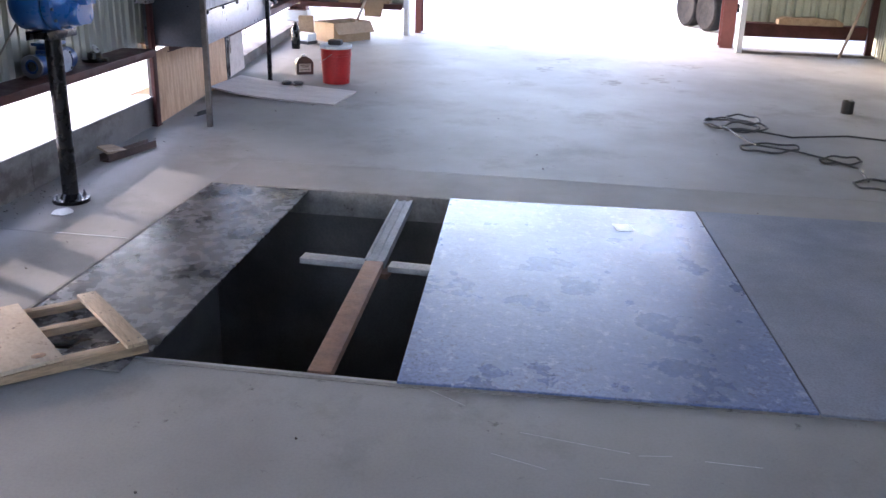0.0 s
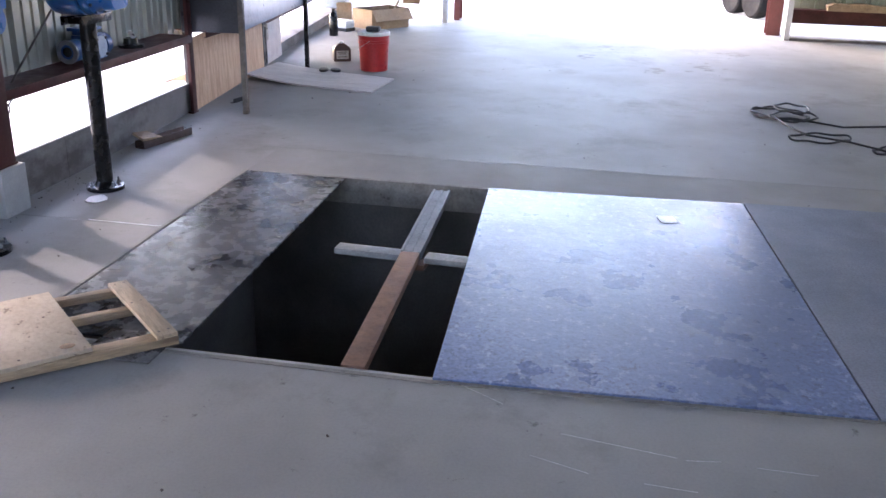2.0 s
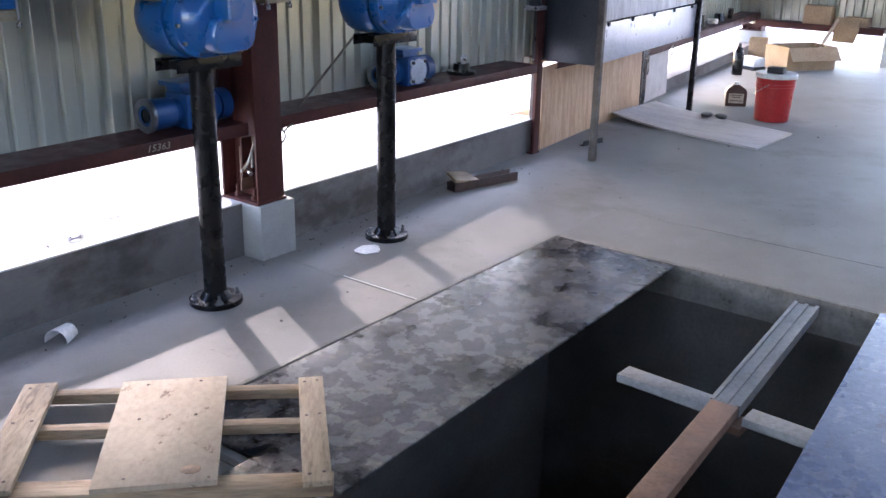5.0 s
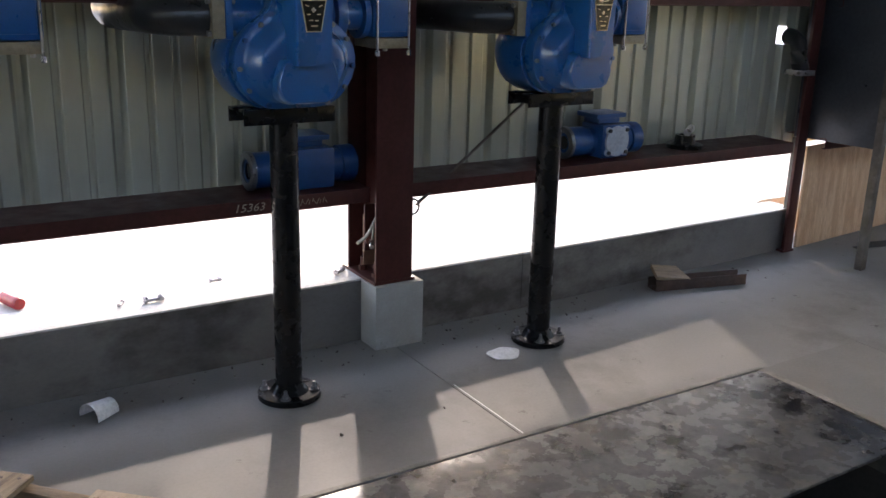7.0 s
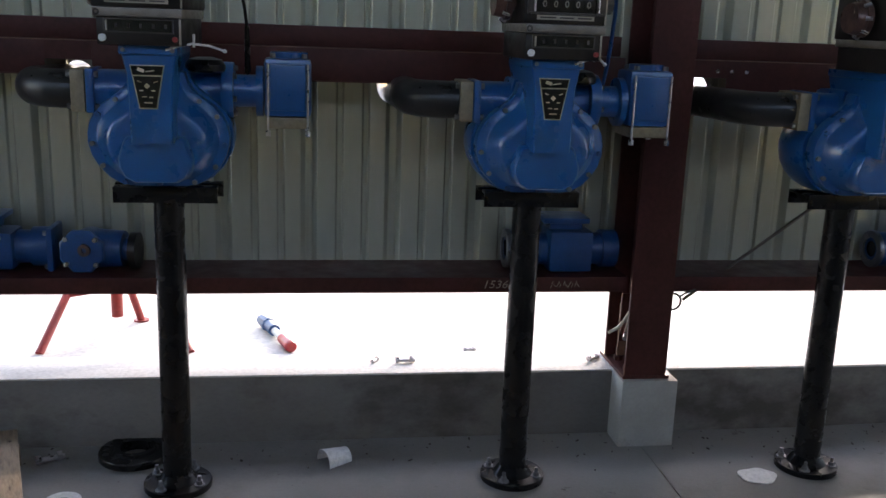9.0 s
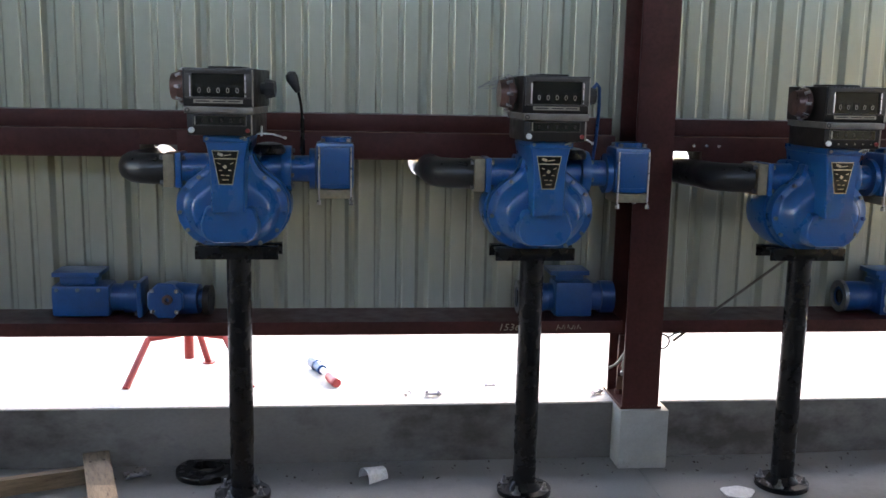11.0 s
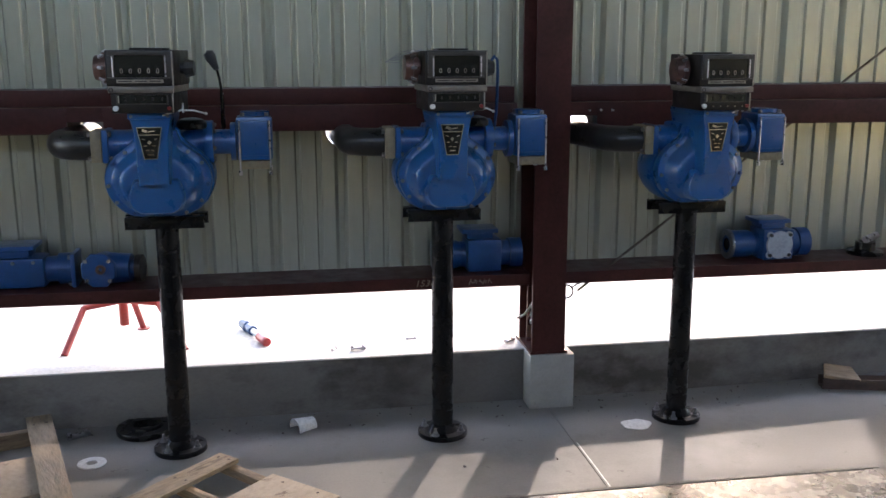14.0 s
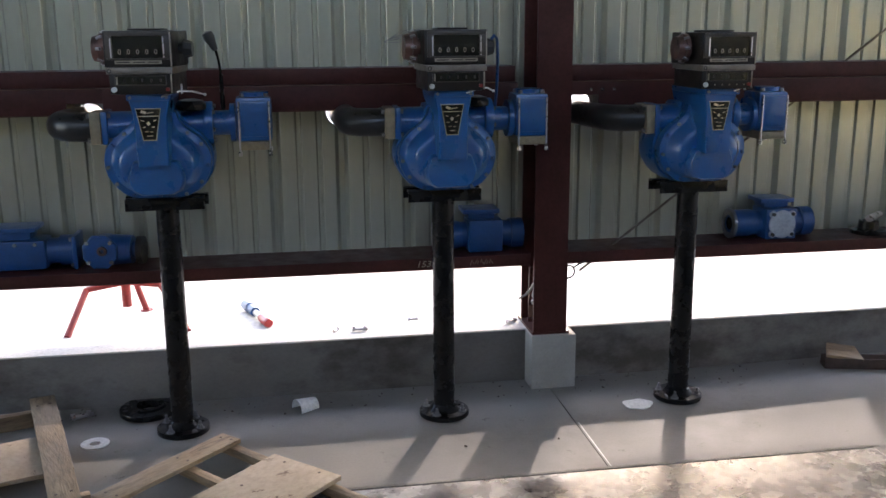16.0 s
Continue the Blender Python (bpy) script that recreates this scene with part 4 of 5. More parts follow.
for k in range(4):
    bm = NB()
    pipe(bm, [(-0.10, -0.16 + 0.02 * k, 1.580 + 0.006 * k), (-0.145, -0.19 + 0.015 * k, 1.598 - 0.004 * k), (-0.19, -0.17, 1.586 - 0.012 * k), (-0.225 - 0.006 * k, -0.15, 1.562 - 0.004 * k), (-0.243 + 0.012 * k, -0.14, 1.552 + 0.006 * k), (-0.20, -0.12 - 0.01 * k, 1.560 + 0.006 * k), (-0.15, -0.10, 1.575)], 0.0013, 6)
    part("loose_wire", bm, M["wire_grey"], m2, "thin tangled wire")
tagged(m2, "blue enamelled fuel flow meter with loose wires at its register")
for k in range(5):
    bm = NB()
    rod(bm, (-0.052 + k * 0.031, -0.2785, 1.393), (-0.052 + k * 0.031, -0.281, 1.393), 0.003, 8)
    part("panel_screw", bm, M["tag"], m3)
tagged(m3, "blue enamelled fuel flow meter with a screwed register panel")

# ---- valves lying on the girt shelf ----


def shelf_valve(x, w, label, kind, turn=0):
    Z = 0.6185
    t = thing("valve", pose(x, 0.462, Z, 0, 0, turn), label, "valve", "spare valves on the girt")
    B = M["blue_dull"]
    if kind == "long":
        bm = NB()
        box(bm, -w * 0.42, w * 0.14, -0.07, 0.07, 0.008, 0.135, 0.018)
        part("body", bm, B, t)
        bm = NB()
        rod(bm, (w * 0.14, 0, 0.075), (w * 0.26, 0, 0.075), 0.055, 22)
        part("neck", bm, B, t)
        bm = NB()
        rod(bm, (w * 0.26, 0, 0.075), (w * 0.40, 0, 0.075), 0.066, 26)
        box(bm, w * 0.40, w * 0.45, -0.072, 0.072, 0.004, 0.148, 0.008)
        flange = part("end_flange", bm, B, t)
        for dy in (-0.058, 0.058):
            for dz in (0.02, 0.132):
                bm = NB()
                rod(bm, (w * 0.375, dy, dz), (w * 0.40, dy, dz), 0.009, 6)
                part("bolt", bm, M["nut"], flange)
        for k in range(3):
            bm = NB()
            rod(bm, (-w * 0.36 + k * w * 0.2, -0.0705, 0.118), (-w * 0.36 + k * w * 0.2, -0.078, 0.118), 0.008, 6)
            part("bolt", bm, M["nut"], t)
        bm = NB()
        box(bm, -w * 0.34, w * 0.0, -0.058, 0.058, 0.1355, 0.17, 0.01)
        box(bm, -w * 0.40, w * 0.06, -0.075, 0.075, 0.1705, 0.188, 0.004)
        part("top_flange", bm, B, t)
    elif kind == "round":
        bm = NB()
        lathe(bm, [(0.0, -0.06), (0.055, -0.06), (0.066, -0.04), (0.066, 0.04), (0.055, 0.06), (0.0, 0.06)], seg=24, m=pose(0, 0, 0.068, 90))
        part("body", bm, B, t)
        bm = NB()
        lathe(bm, [(0.0, 0.0), (0.072, 0.0), (0.076, 0.004), (0.076, 0.018), (0.070, 0.022), (0.0, 0.022)], seg=8, m=pose(0, -0.0605, 0.075, 90) @ pose(0, 0, 0, 0, 0, 22.5))
        front = part("face_flange", bm, B, t)
        for dx in (-0.038, 0.038):
            for dz in (-0.038, 0.038):
                bm = NB()
                rod(bm, (dx * 1.25, -0.083, 0.075 + dz * 1.1), (dx * 1.25, -0.092, 0.075 + dz * 1.1), 0.009, 6)
                part("bolt", bm, M["chrome"], front)
        bm = NB()
        lathe(bm, [(0.009, 0.0), (0.020, 0.0), (0.020, 0.012), (0.009, 0.012), (0.009, 0.0)], seg=18, m=pose(0.012, -0.083, 0.082, 90))
        part("port", bm, M["copper"], front, "copper port ring")
        bm = NB()
        rod(bm, (0.03, 0, 0.07), (0.118, 0, 0.07), 0.066, 24, 0.060)
        rod(bm, (0.118, 0, 0.07), (0.14, 0, 0.068), 0.038, 18)
        part("neck", bm, B, t)
        bm = NB()
        rod(bm, (0.14, 0, 0.066), (0.165, 0, 0.066), 0.060, 26)
        part("end_flange", bm, M["register"], t, "dark end flange")
    else:
        bm = NB()
        lathe(bm, [(0.030, 0.0), (0.058, 0.0), (0.064, 0.01), (0.064, 0.10), (0.05, 0.14), (0.03, 0.14)], seg=24, m=pose(-w * 0.5, 0, 0.072, 0, 90))
        inlet = part("inlet", bm, B, t)
        bm = NB()
        lathe(bm, [(0.043, -0.006), (0.068, -0.006), (0.070, -0.003), (0.070, 0.010), (0.043, 0.010), (0.043, -0.006)], seg=30, m=pose(-w * 0.5, 0, 0.072, 0, 90))
        part("port_ring", bm, M["nut"], inlet, "dull steel port ring")
        bm = NB()
        rod(bm, (-w * 0.5 + 0.004, 0, 0.072), (-w * 0.5 + 0.03, 0, 0.072), 0.0425, 24)
        part("open_port", bm, M["window"], inlet, "dark open port")
        bm = NB()
        rod(bm, (-w * 0.2, 0, 0.072), (w * 0.44, 0, 0.072), 0.058, 22)
        rod(bm, (w * 0.36, 0, 0.072), (w * 0.5, 0, 0.072), 0.068, 24)
        part("body", bm, B, t)
        bm = NB()
        box(bm, -0.058, 0.098, -0.085, 0.06, 0.004, 0.150, 0.012)
        mid = part("middle", bm, B, t)
        bm = NB()
        box(bm, -0.055, 0.065, -0.05, 0.05, 0.1505, 0.175, 0.006)
        box(bm, -0.080, 0.085, -0.068, 0.068, 0.1755, 0.195, 0.004)
        part("top_flange", bm, B, t)
        if kind == "capped":
            bm = NB()
            lathe(bm, [(0.0, 0.0), (0.062, 0.0), (0.066, 0.003), (0.066, 0.008), (0.063, 0.011), (0.0, 0.011)], seg=30, m=pose(0.02, -0.0855, 0.078, 90))
            for k in range(4):
                a = math.pi / 4 + k * math.pi / 2
                lathe(bm, [(0.0, 0.0), (0.017, 0.0), (0.017, 0.009), (0.0, 0.009)], seg=14, m=pose(0.02 + 0.066 * math.cos(a), -0.0855, 0.078 + 0.066 * math.sin(a), 90))
            part("cover_disc", bm, M["cover"], mid, "pale grey round cover with four lugs")
            for k in range(4):
                a = math.pi / 4 + k * math.pi / 2
                bm = NB()
                rod(bm, (0.02 + 0.068 * math.cos(a), -0.0947, 0.078 + 0.068 * math.sin(a)), (0.02 + 0.068 * math.cos(a), -0.104, 0.078 + 0.068 * math.sin(a)), 0.009, 6)
                part("screw", bm, M["rubber"], mid)
    return t


shelf_valve(-1.68, 0.40, "large dusty blue valve body darkened for shade, with a flat top flange", "long")
shelf_valve(-1.40, 0.2, "small round blue valve with a copper port", "round", -6)
shelf_valve(0.225, 0.40, "dusty blue valve body behind a post, shade put into its colour", "plain")
shelf_valve(1.64, 0.40, "blue valve body with a pale round cover disc", "capped")
t = thing("pipe_fitting", pose(2.16, 0.455, 0.6185), "black pipe fitting lying on the girt", "pipe fitting")
bm = NB()
lathe(bm, [(0.03, 0.0), (0.085, 0.0), (0.085, 0.018), (0.05, 0.022), (0.045, 0.06), (0.03, 0.06), (0.03, 0.0)], seg=26)
part("flange", bm, M["black"], t)
bm = NB()
rod(bm, (-0.02, -0.03, 0.075), (0.09, 0.05, 0.078), 0.017, 16)
part("nipple", bm, M["chrome"], t)

# ---- wall details ----
bm = NB()
d0, d1 = Vector((0.70, 0.44, 0.50)), Vector((2.72, 0.44, 2.02))
rod(bm, d0, d1, 0.006, 10)
solid("brace_rod", bm, M["steel_edge"], "thin diagonal steel brace rod across the wall", "brace rod")
t = thing("tie_rope", pose(0.475, 0.36, 0.45), "frayed pale rope knotted round the column clip", "rope")
bm = NB()
pipe(bm, [(0.03, 0.02, 0.09), (0.01, -0.01, 0.06), (-0.015, -0.02, 0.03), (-0.035, -0.025, 0.0), (-0.055, -0.03, -0.02), (-0.09, -0.035, -0.035)], 0.006, 8)
pipe(bm, [(-0.015, -0.02, 0.03), (-0.02, -0.03, -0.005), (-0.028, -0.035, -0.03)], 0.0055, 8)
part("strand", bm, M["cream"], t)
t = thing("wire_loop", pose(0.572, 0.31, 0.513), "black wire loop hooked on the girt", "wire")
bm = NB()
pipe(bm, [(0.035 + 0.03 * math.cos(a), 0.0, 0.02 + 0.03 * math.sin(a)) for a in [k * math.tau / 16 for k in range(16)]], 0.004, 8, closed=True)
pipe(bm, [(0.06, 0.0, 0.038), (0.085, 0.004, 0.052), (0.12, 0.01, 0.06)], 0.004, 8)
part("wire", bm, M["rubber"], t)
# chalk marks: a number before the post, an illegible scribble after it
t = thing("chalk_marks", pose(0, 0.3265, 0.592), "pale chalk number written on the girt", "chalk marks")
words("digits", "15363", 0.040, M["tag"], t, Matrix.Translation((-0.02, 0, 0)) @ Matrix(((1.12, 0, 0.28, 0), (0, 1, 0, 0), (0, 0, 1, 0), (0, 0, 0, 1))), 0.0003)
for k in range(5):
    bm = NB()
    u = 0.168 + k * 0.021
    box(bm, -0.0012, 0.0012, -0.0006, 0.0, -0.014 + 0.006 * (k % 3), 0.012, 0, pose(u, 0, 0, 0, 20 + 7 * (k % 2)))
    box(bm, -0.0012, 0.0012, -0.0009, -0.0007, -0.008, 0.007, 0, pose(u + 0.009, 0, -0.002, 0, -40 + 55 * (k % 2)))
    part("stroke", bm, M["tag"], t)
# pipe through the wall beyond the third meter
t = thing("wall_elbow", pose(2.885, 0.50, 1.03), "black pipe elbow through a bright square hole in the wall", "pipe elbow")
bm = NB()
pipe(bm, [(0.0, 0.02, 0.085), (-0.01, -0.02, 0.08), (-0.02, -0.055, 0.06), (-0.025, -0.07, 0.02), (-0.02, -0.075, -0.03), (0.0, -0.075, -0.07)], 0.042, 18)
part("bend", bm, M["elbow"], t)
bm = NB()
box(bm, -0.065, 0.045, -0.13, -0.03, -0.095, -0.071, 0.003)
part("flange", bm, M["chrome"], t)
# ---- steel cabinet on legs and leaning plywood ----
cab = thing("steel_cabinet", pose(3.06, 0.075, 0, 0, 0, 5.6), "dark steel cabinet with a streaked pale upper front standing on legs", "cabinet")
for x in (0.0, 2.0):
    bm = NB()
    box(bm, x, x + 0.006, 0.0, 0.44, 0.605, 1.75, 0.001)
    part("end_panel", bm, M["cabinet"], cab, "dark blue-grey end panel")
# apron grey made paler to hold the sky it reflects
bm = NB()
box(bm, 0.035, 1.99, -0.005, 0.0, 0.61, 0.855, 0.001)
part("apron_panel", bm, M["cabinet_front"], cab, "grey lower front sheet, sky reflection lightening its colour")
bm = NB()
box(bm, 0.035, 1.99, 0.02, 0.026, 0.86, 1.75, 0.001)
part("front_panel", bm, M["streaked"], cab, "streaked pale front sheet")
for z in (0.62, 1.742):
    bm = NB()
    box(bm, 0.0065, 1.9995, 0.03, 0.44, z, z + 0.008)
    part("shelf", bm, M["cabinet"], cab)
for k in range(5):
    bm = NB()
    rod(bm, (0.15 + k * 0.42, -0.0055, 0.848), (0.15 + k * 0.42, -0.02, 0.848), 0.016, 10, 0.010)
    part("latch", bm, M["cabinet"], cab)
for x, y in ((0.0, -0.02), (1.99, -0.02), (0.0, 0.415), (1.98, 0.415)):
    bm = NB()
    h = 1.75 if y < 0 else 0.604
    box(bm, x - 0.022, x + 0.022, y - 0.022, y - 0.017, 0, h, 0.001)
    box(bm, x - 0.022, x - 0.017, y - 0.0165, y + 0.016, 0, h, 0.001)
    part("leg", bm, M["steel_edge"] if x < 1 else M["black"], cab, "angle-iron leg")


bm = NB()
prism(bm, [(0.0, 0.0), (1.86, 0.0), (1.86, 0.60), (1.1, 0.562), (0.7, 0.56), (0.3, 0.555), (0.0, 0.55)], 0.0, 0.012)
solid("plywood_sheet", bm, M["ply_lean"], "orange-grained plywood sheet standing against the wall opening", "plywood", m=pose(3.095, 0.466, 0.0, -1, 0, 5.6))
post_b = thing("bracket_post", pose(5.0, 0.672, 0), "short black steel post tied with pale cord", "post")
bm = NB()
box(bm, 0.0, 0.10, 0.0, 0.006, 0.0, 0.62, 0.001)
box(bm, 0.0, 0.006, 0.0065, 0.06, 0.0, 0.62, 0.001)
part("angle", bm, M["black"], post_b)
bm = NB()
pipe(bm, [(0.01, -0.012, 0.40), (0.05, -0.016, 0.385), (0.09, -0.012, 0.41), (0.105, -0.004, 0.36), (0.10, -0.012, 0.30), (0.085, -0.014, 0.25)], 0.007, 8)
part("cord", bm, M["cream"], post_b, "frayed pale cord")
bm = NB()
prism(bm, [(0.0, 0.0), (0.62, 0.0), (0.62, 0.40), (0.60, 0.41), (0.60, 0.52), (0.0, 0.56)], 0.0, 0.012)
solid("plywood_sheet", bm, M["ply_pale"], "pale plywood sheet standing on end by the far curb", "plywood", m=pose(5.13, 0.70, 0.0, -1, 0, 6.5))
bm = NB()
pipe(bm, [(0.0, 0.0, 0.0), (0.03, -0.01, 0.02), (0.035, -0.012, 0.06), (0.01, -0.006, 0.08), (-0.02, -0.004, 0.06)], 0.008, 8)
solid("rope_end", bm, M["cream"], "frayed rope end hooked on the pale plywood", "rope", m=pose(5.735, 0.757, 0.34))
# weathered sheet on the floor, one corner curled
bm = NB()
rows, colsn = 12, 4
c = [Vector((4.32, 0.565, 0)), Vector((5.09, 0.56, 0)), Vector((4.74, -0.69, 0)), Vector((4.075, -0.66, 0))]
rings = []
for k in range(rows + 1):
    u = k / rows
    a, b = c[3].lerp(c[0], u), c[2].lerp(c[1], u)
    z = 0.001 + 0.055 * max(0.0, u - 0.45) ** 2 * 3
    rings.append([(a.x, a.y, z), (b.x, b.y, z * 0.6), (b.x, b.y, z * 0.6 + 0.014), (a.x, a.y, z + 0.014)])
loft(bm, rings)
solid("plywood_sheet", bm, M["ply_pale"], "weathered pale plywood sheet lying on the floor", "plywood")

# ---- things on the floor by the wall ----


bm = NB()
rod(bm, (0, 0, -0.004), (0, 0, 0.0007), 0.0055, 8)
NAIL = mesh_of("nail", bm, M["rust_dark"])


def pallet(m, length, width, boards, rails, zt, label):
    t = thing("wooden_pallet", m, label, "pallet")
    for v, hw, su in rails:
        bm = NB()
        box(bm, su, length + su, v - hw, v + hw, 0.0, zt, 0.003)
        part("rail", bm, M["pine"], t)
    for u0, u1, ov, mt, skew in boards:
        bm = NB()
        box(bm, 0, u1 - u0, -ov, width + ov, zt + 0.0005, zt + 0.018, 0.002, pose(u0, 0, 0, 0, 0, skew))
        b = part("deck_board", bm, M[mt], t)
        wd = u1 - u0
        for v, hw, su in rails:
            for f in (0.25, 0.75):
                q = pose(u0, 0, 0, 0, 0, skew) @ Vector((wd * f, v + 0.012 * (f - 0.5), zt + 0.018))
                n = new("nail", NAIL)
                n.parent = b
                n.matrix_basis = Matrix.Translation(q)
    return t


trench_pallet = pallet(pose(-1.313, -0.553, 0.011, 0, 0, -47.5), 0.925, 0.59, ((0.0, 0.10, 0.004, "pine_across", 4.8), (0.299, 0.621, 0.004, "ply", 4.5), (0.845, 0.923, 0.004, "pine_across", 4.2)), ((0.036, 0.036, 0.0), (0.35, 0.019, -0.03), (0.565, 0.02, -0.045)), 0.033,
       "rough pine pallet frame with a plywood board, lying by the trench")
bm = NB()
lathe(bm, [(0.0, -0.008), (0.027, -0.008), (0.027, 0.0006), (0.025, 0.0010), (0.0, 0.0008)], seg=20, m=pose(0.545, 0.075, 0.051) @ Matrix.Diagonal((1.0, 0.8, 1, 1)))
part("knot", bm, M["knot"], trench_pallet, "round brown knot in the board")
wide = pallet(pose(-1.64, 0.355, 0.0, 0, 0, -160.5), 0.95, 1.02, ((0.0, 0.10, 0.01, "pine_across", -2), (0.85, 0.95, 0.004, "pine_across", 0)), ((0.09, 0.019, 0.0), (0.95, 0.019, 0.0)), 0.065,
              "rough pine pallet with a wide middle board near the wall")
bm = NB()
box(bm, 0.02, 0.93, 0.37, 0.72, 0.046, 0.064, 0.003)
part("deck_board", bm, M["ply"], wide)
bm = NB()
box(bm, 0.06, 0.90, 0.53, 0.57, 0.0, 0.0455, 0.003)
part("rail", bm, M["pine"], wide)

t = thing("spare_flange", pose(-1.250, 0.305, 0), "spare black pipe flange lying on the floor", "pipe flange")
bm = NB()
lathe(bm, [(0.05, 0.0), (0.118, 0.0), (0.12, 0.003), (0.12, 0.022), (0.118, 0.025), (0.075, 0.025), (0.068, 0.033), (0.05, 0.033), (0.05, 0.0)], seg=32)
part("ring", bm, M["black"], t)
for k in range(4):
    a = k * math.pi / 2 + 0.4
    bm = NB()
    rod(bm, (0.098 * math.cos(a), 0.098 * math.sin(a), 0.0252), (0.098 * math.cos(a), 0.098 * math.sin(a), 0.0262), 0.011, 14)
    part("bolt_hole", bm, M["rubber"], t)
bm = NB()
lathe(bm, [(0.022, 0.0), (0.055, 0.0), (0.055, 0.004), (0.022, 0.004), (0.022, 0.0)], seg=28)
solid("washer", bm, M["white"], "pale flat ring washer on the floor", "washer", m=pose(-1.415, 0.005, 0.0))


def bolt(m, s, label):
    t = thing("bolt", m, label, "bolt", "loose bolts")
    bm = NB()
    rod(bm, (0, 0, 0.010 * s), (0.06 * s, 0, 0.008 * s), 0.007 * s, 10)
    part("shank", bm, M["chrome"], t)
    bm = NB()
    rod(bm, (-0.012 * s, 0, 0.0125 * s), (0.0, 0, 0.0125 * s), 0.0125 * s, 6)
    part("head", bm, M["chrome"], t)
    bm = NB()
    rod(bm, (0.040 * s, 0, 0.0125 * s), (0.052 * s, 0, 0.0125 * s), 0.0125 * s, 6)
    part("nut", bm, M["chrome"], t)
    return t


bolt(pose(-1.545, 0.262, 0.0, 0, 0, 28), 1.3, "zinc bolt with nut lying on the floor")
bolt(pose(-0.437, 0.495, 0.250, 0, 0, 60), 0.7, "zinc bolt lying on the curb")
bolt(pose(-0.345, 0.490, 0.250, 0, 0, 5), 1.0, "long zinc bolt lying on the curb")
bolt(pose(-0.075, 0.62, 0.2455, 0, 0, 8), 0.7, "small zinc bolt lying on the curb")
bolt(pose(0.375, 0.48, 0.250, 0, 0, 35), 0.9, "zinc bolt lying on the curb beside the plinth")
# torn cup
bm = NB()
rings = []
for y, r in ((-0.05, 0.040), (0.0, 0.046), (0.05, 0.052)):
    arc = [-0.15 + k * (math.pi + 0.3) / 14 for k in range(15)]
    rings.append([(r * math.cos(a), y, 0.012 + r * math.sin(a)) for a in arc] + [((r - 0.003) * math.cos(a), y, 0.012 + (r - 0.003) * math.sin(a)) for a in arc[::-1]])
loft(bm, rings)
solid("torn_cup", bm, M["paper"], "crushed half of a white paper cup on the floor", "paper cup", m=pose(-0.580, 0.215, 0.0, 0, 0, 118) @ Matrix.Diagonal((0.85, 0.9, 0.85, 1)))
bm = NB()
loft(bm, [[((0.085 + 0.005 * math.cos(5 * a)) * math.cos(a), (0.064 + 0.004 * math.cos(5 * a + 0.6)) * math.sin(a), z + 0.004 * abs(math.cos(a))) for a in [k * math.tau / 30 for k in range(30)]] for z in (0.0005, 0.004)])
solid("floor_disc", bm, M["white"], "flat white oval disc on the floor beside a post", "disc", m=pose(0.843, 0.008, 0, 0, 0, 5) @ Matrix.Diagonal((0.78, 0.85, 1, 1)))
t = thing("angle_iron_offcut", pose(1.885, 0.276, 0, 0, 0, -14.0), "rusty angle-iron offcut lying by the curb", "angle iron")
bm = NB()
box(bm, 0.0, 0.48, 0.0, 0.006, 0.0, 0.05, 0.001)
box(bm, 0.0, 0.48, 0.0065, 0.07, 0.0, 0.006, 0.001)
box(bm, 0.0, 0.48, 0.0705, 0.0765, 0.0, 0.05, 0.001)
part("bar", bm, M["rust_dark"], t)
bm = NB()
loft(bm, [[(0.0, 0.0, 0.0), (0.17, 0.0, 0.0), (0.17, 0.0, 0.016), (0.0, 0.0, 0.016)], [(0.02, 0.12, 0.0), (0.15, 0.12, 0.0), (0.15, 0.12, 0.016), (0.02, 0.12, 0.016)]])
solid("wood_offcut", bm, M["pine"], "short offcut of pale board leaning on the angle iron", "wood offcut", m=pose(1.895, 0.288, 0.052, 12, 6, -18))
t = thing("steel_offcut", pose(3.38, 0.29, 0, 0, 0, -12), "short black steel offcut at the foot of the plywood", "steel offcut")
bm = NB()
box(bm, 0.0, 0.20, 0.0, 0.005, 0.0, 0.035, 0.001)
box(bm, 0.0, 0.20, 0.0055, 0.035, 0.0, 0.005, 0.001)
part("bar", bm, M["rubber"], t)
bm = NB()
box(bm, 0.0, 0.004, -0.43, 0.0, 0.0002, 0.0012)
solid("chalk_line", bm, M["white"], "white scratched line on the slab", "scratch", m=pose(0.532, -0.13, 0, 0, 0, 0))
# pale scratches on the near slab
t = thing("floor_scratches", pose(0, 0, 0), "thin pale scratches scored into the slab", "scratch")
for x0, y0, x1, y1 in ((-0.737, -2.329, -0.829, -2.481) , (-0.971, -2.689, -1.03, -3.05) , (-1.038, -3.078, -1.021, -3.184) , (-1.03, -3.286, -1.032, -3.465) , (-1.117, -2.606, -1.175, -2.788) , (-1.19, -2.951, -1.199, -3.105) ,):
    d = Vector((x1 - x0, y1 - y0))
    bm = NB()
    box(bm, 0, d.length, -0.0012, 0.0012, 0.0001, 0.0008, 0, pose(x0, y0, 0, 0, 0, math.degrees(math.atan2(d.y, d.x))))
    part("scratch", bm, M["scratch"], t)
# paper scrap on the plate
bm = NB()
loft(bm, [[(-0.06, -0.045, z), (0.055, -0.05, z), (0.06, 0.04, z + 0.004), (-0.05, 0.05, z + 0.002)] for z in (0.0, 0.0012)])
solid("paper_scrap", bm, M["glossy_paper"], "scrap of white paper on the steel plate", "paper", m=pose(1.26, -3.07, 0.0125, 0, 0, 20))

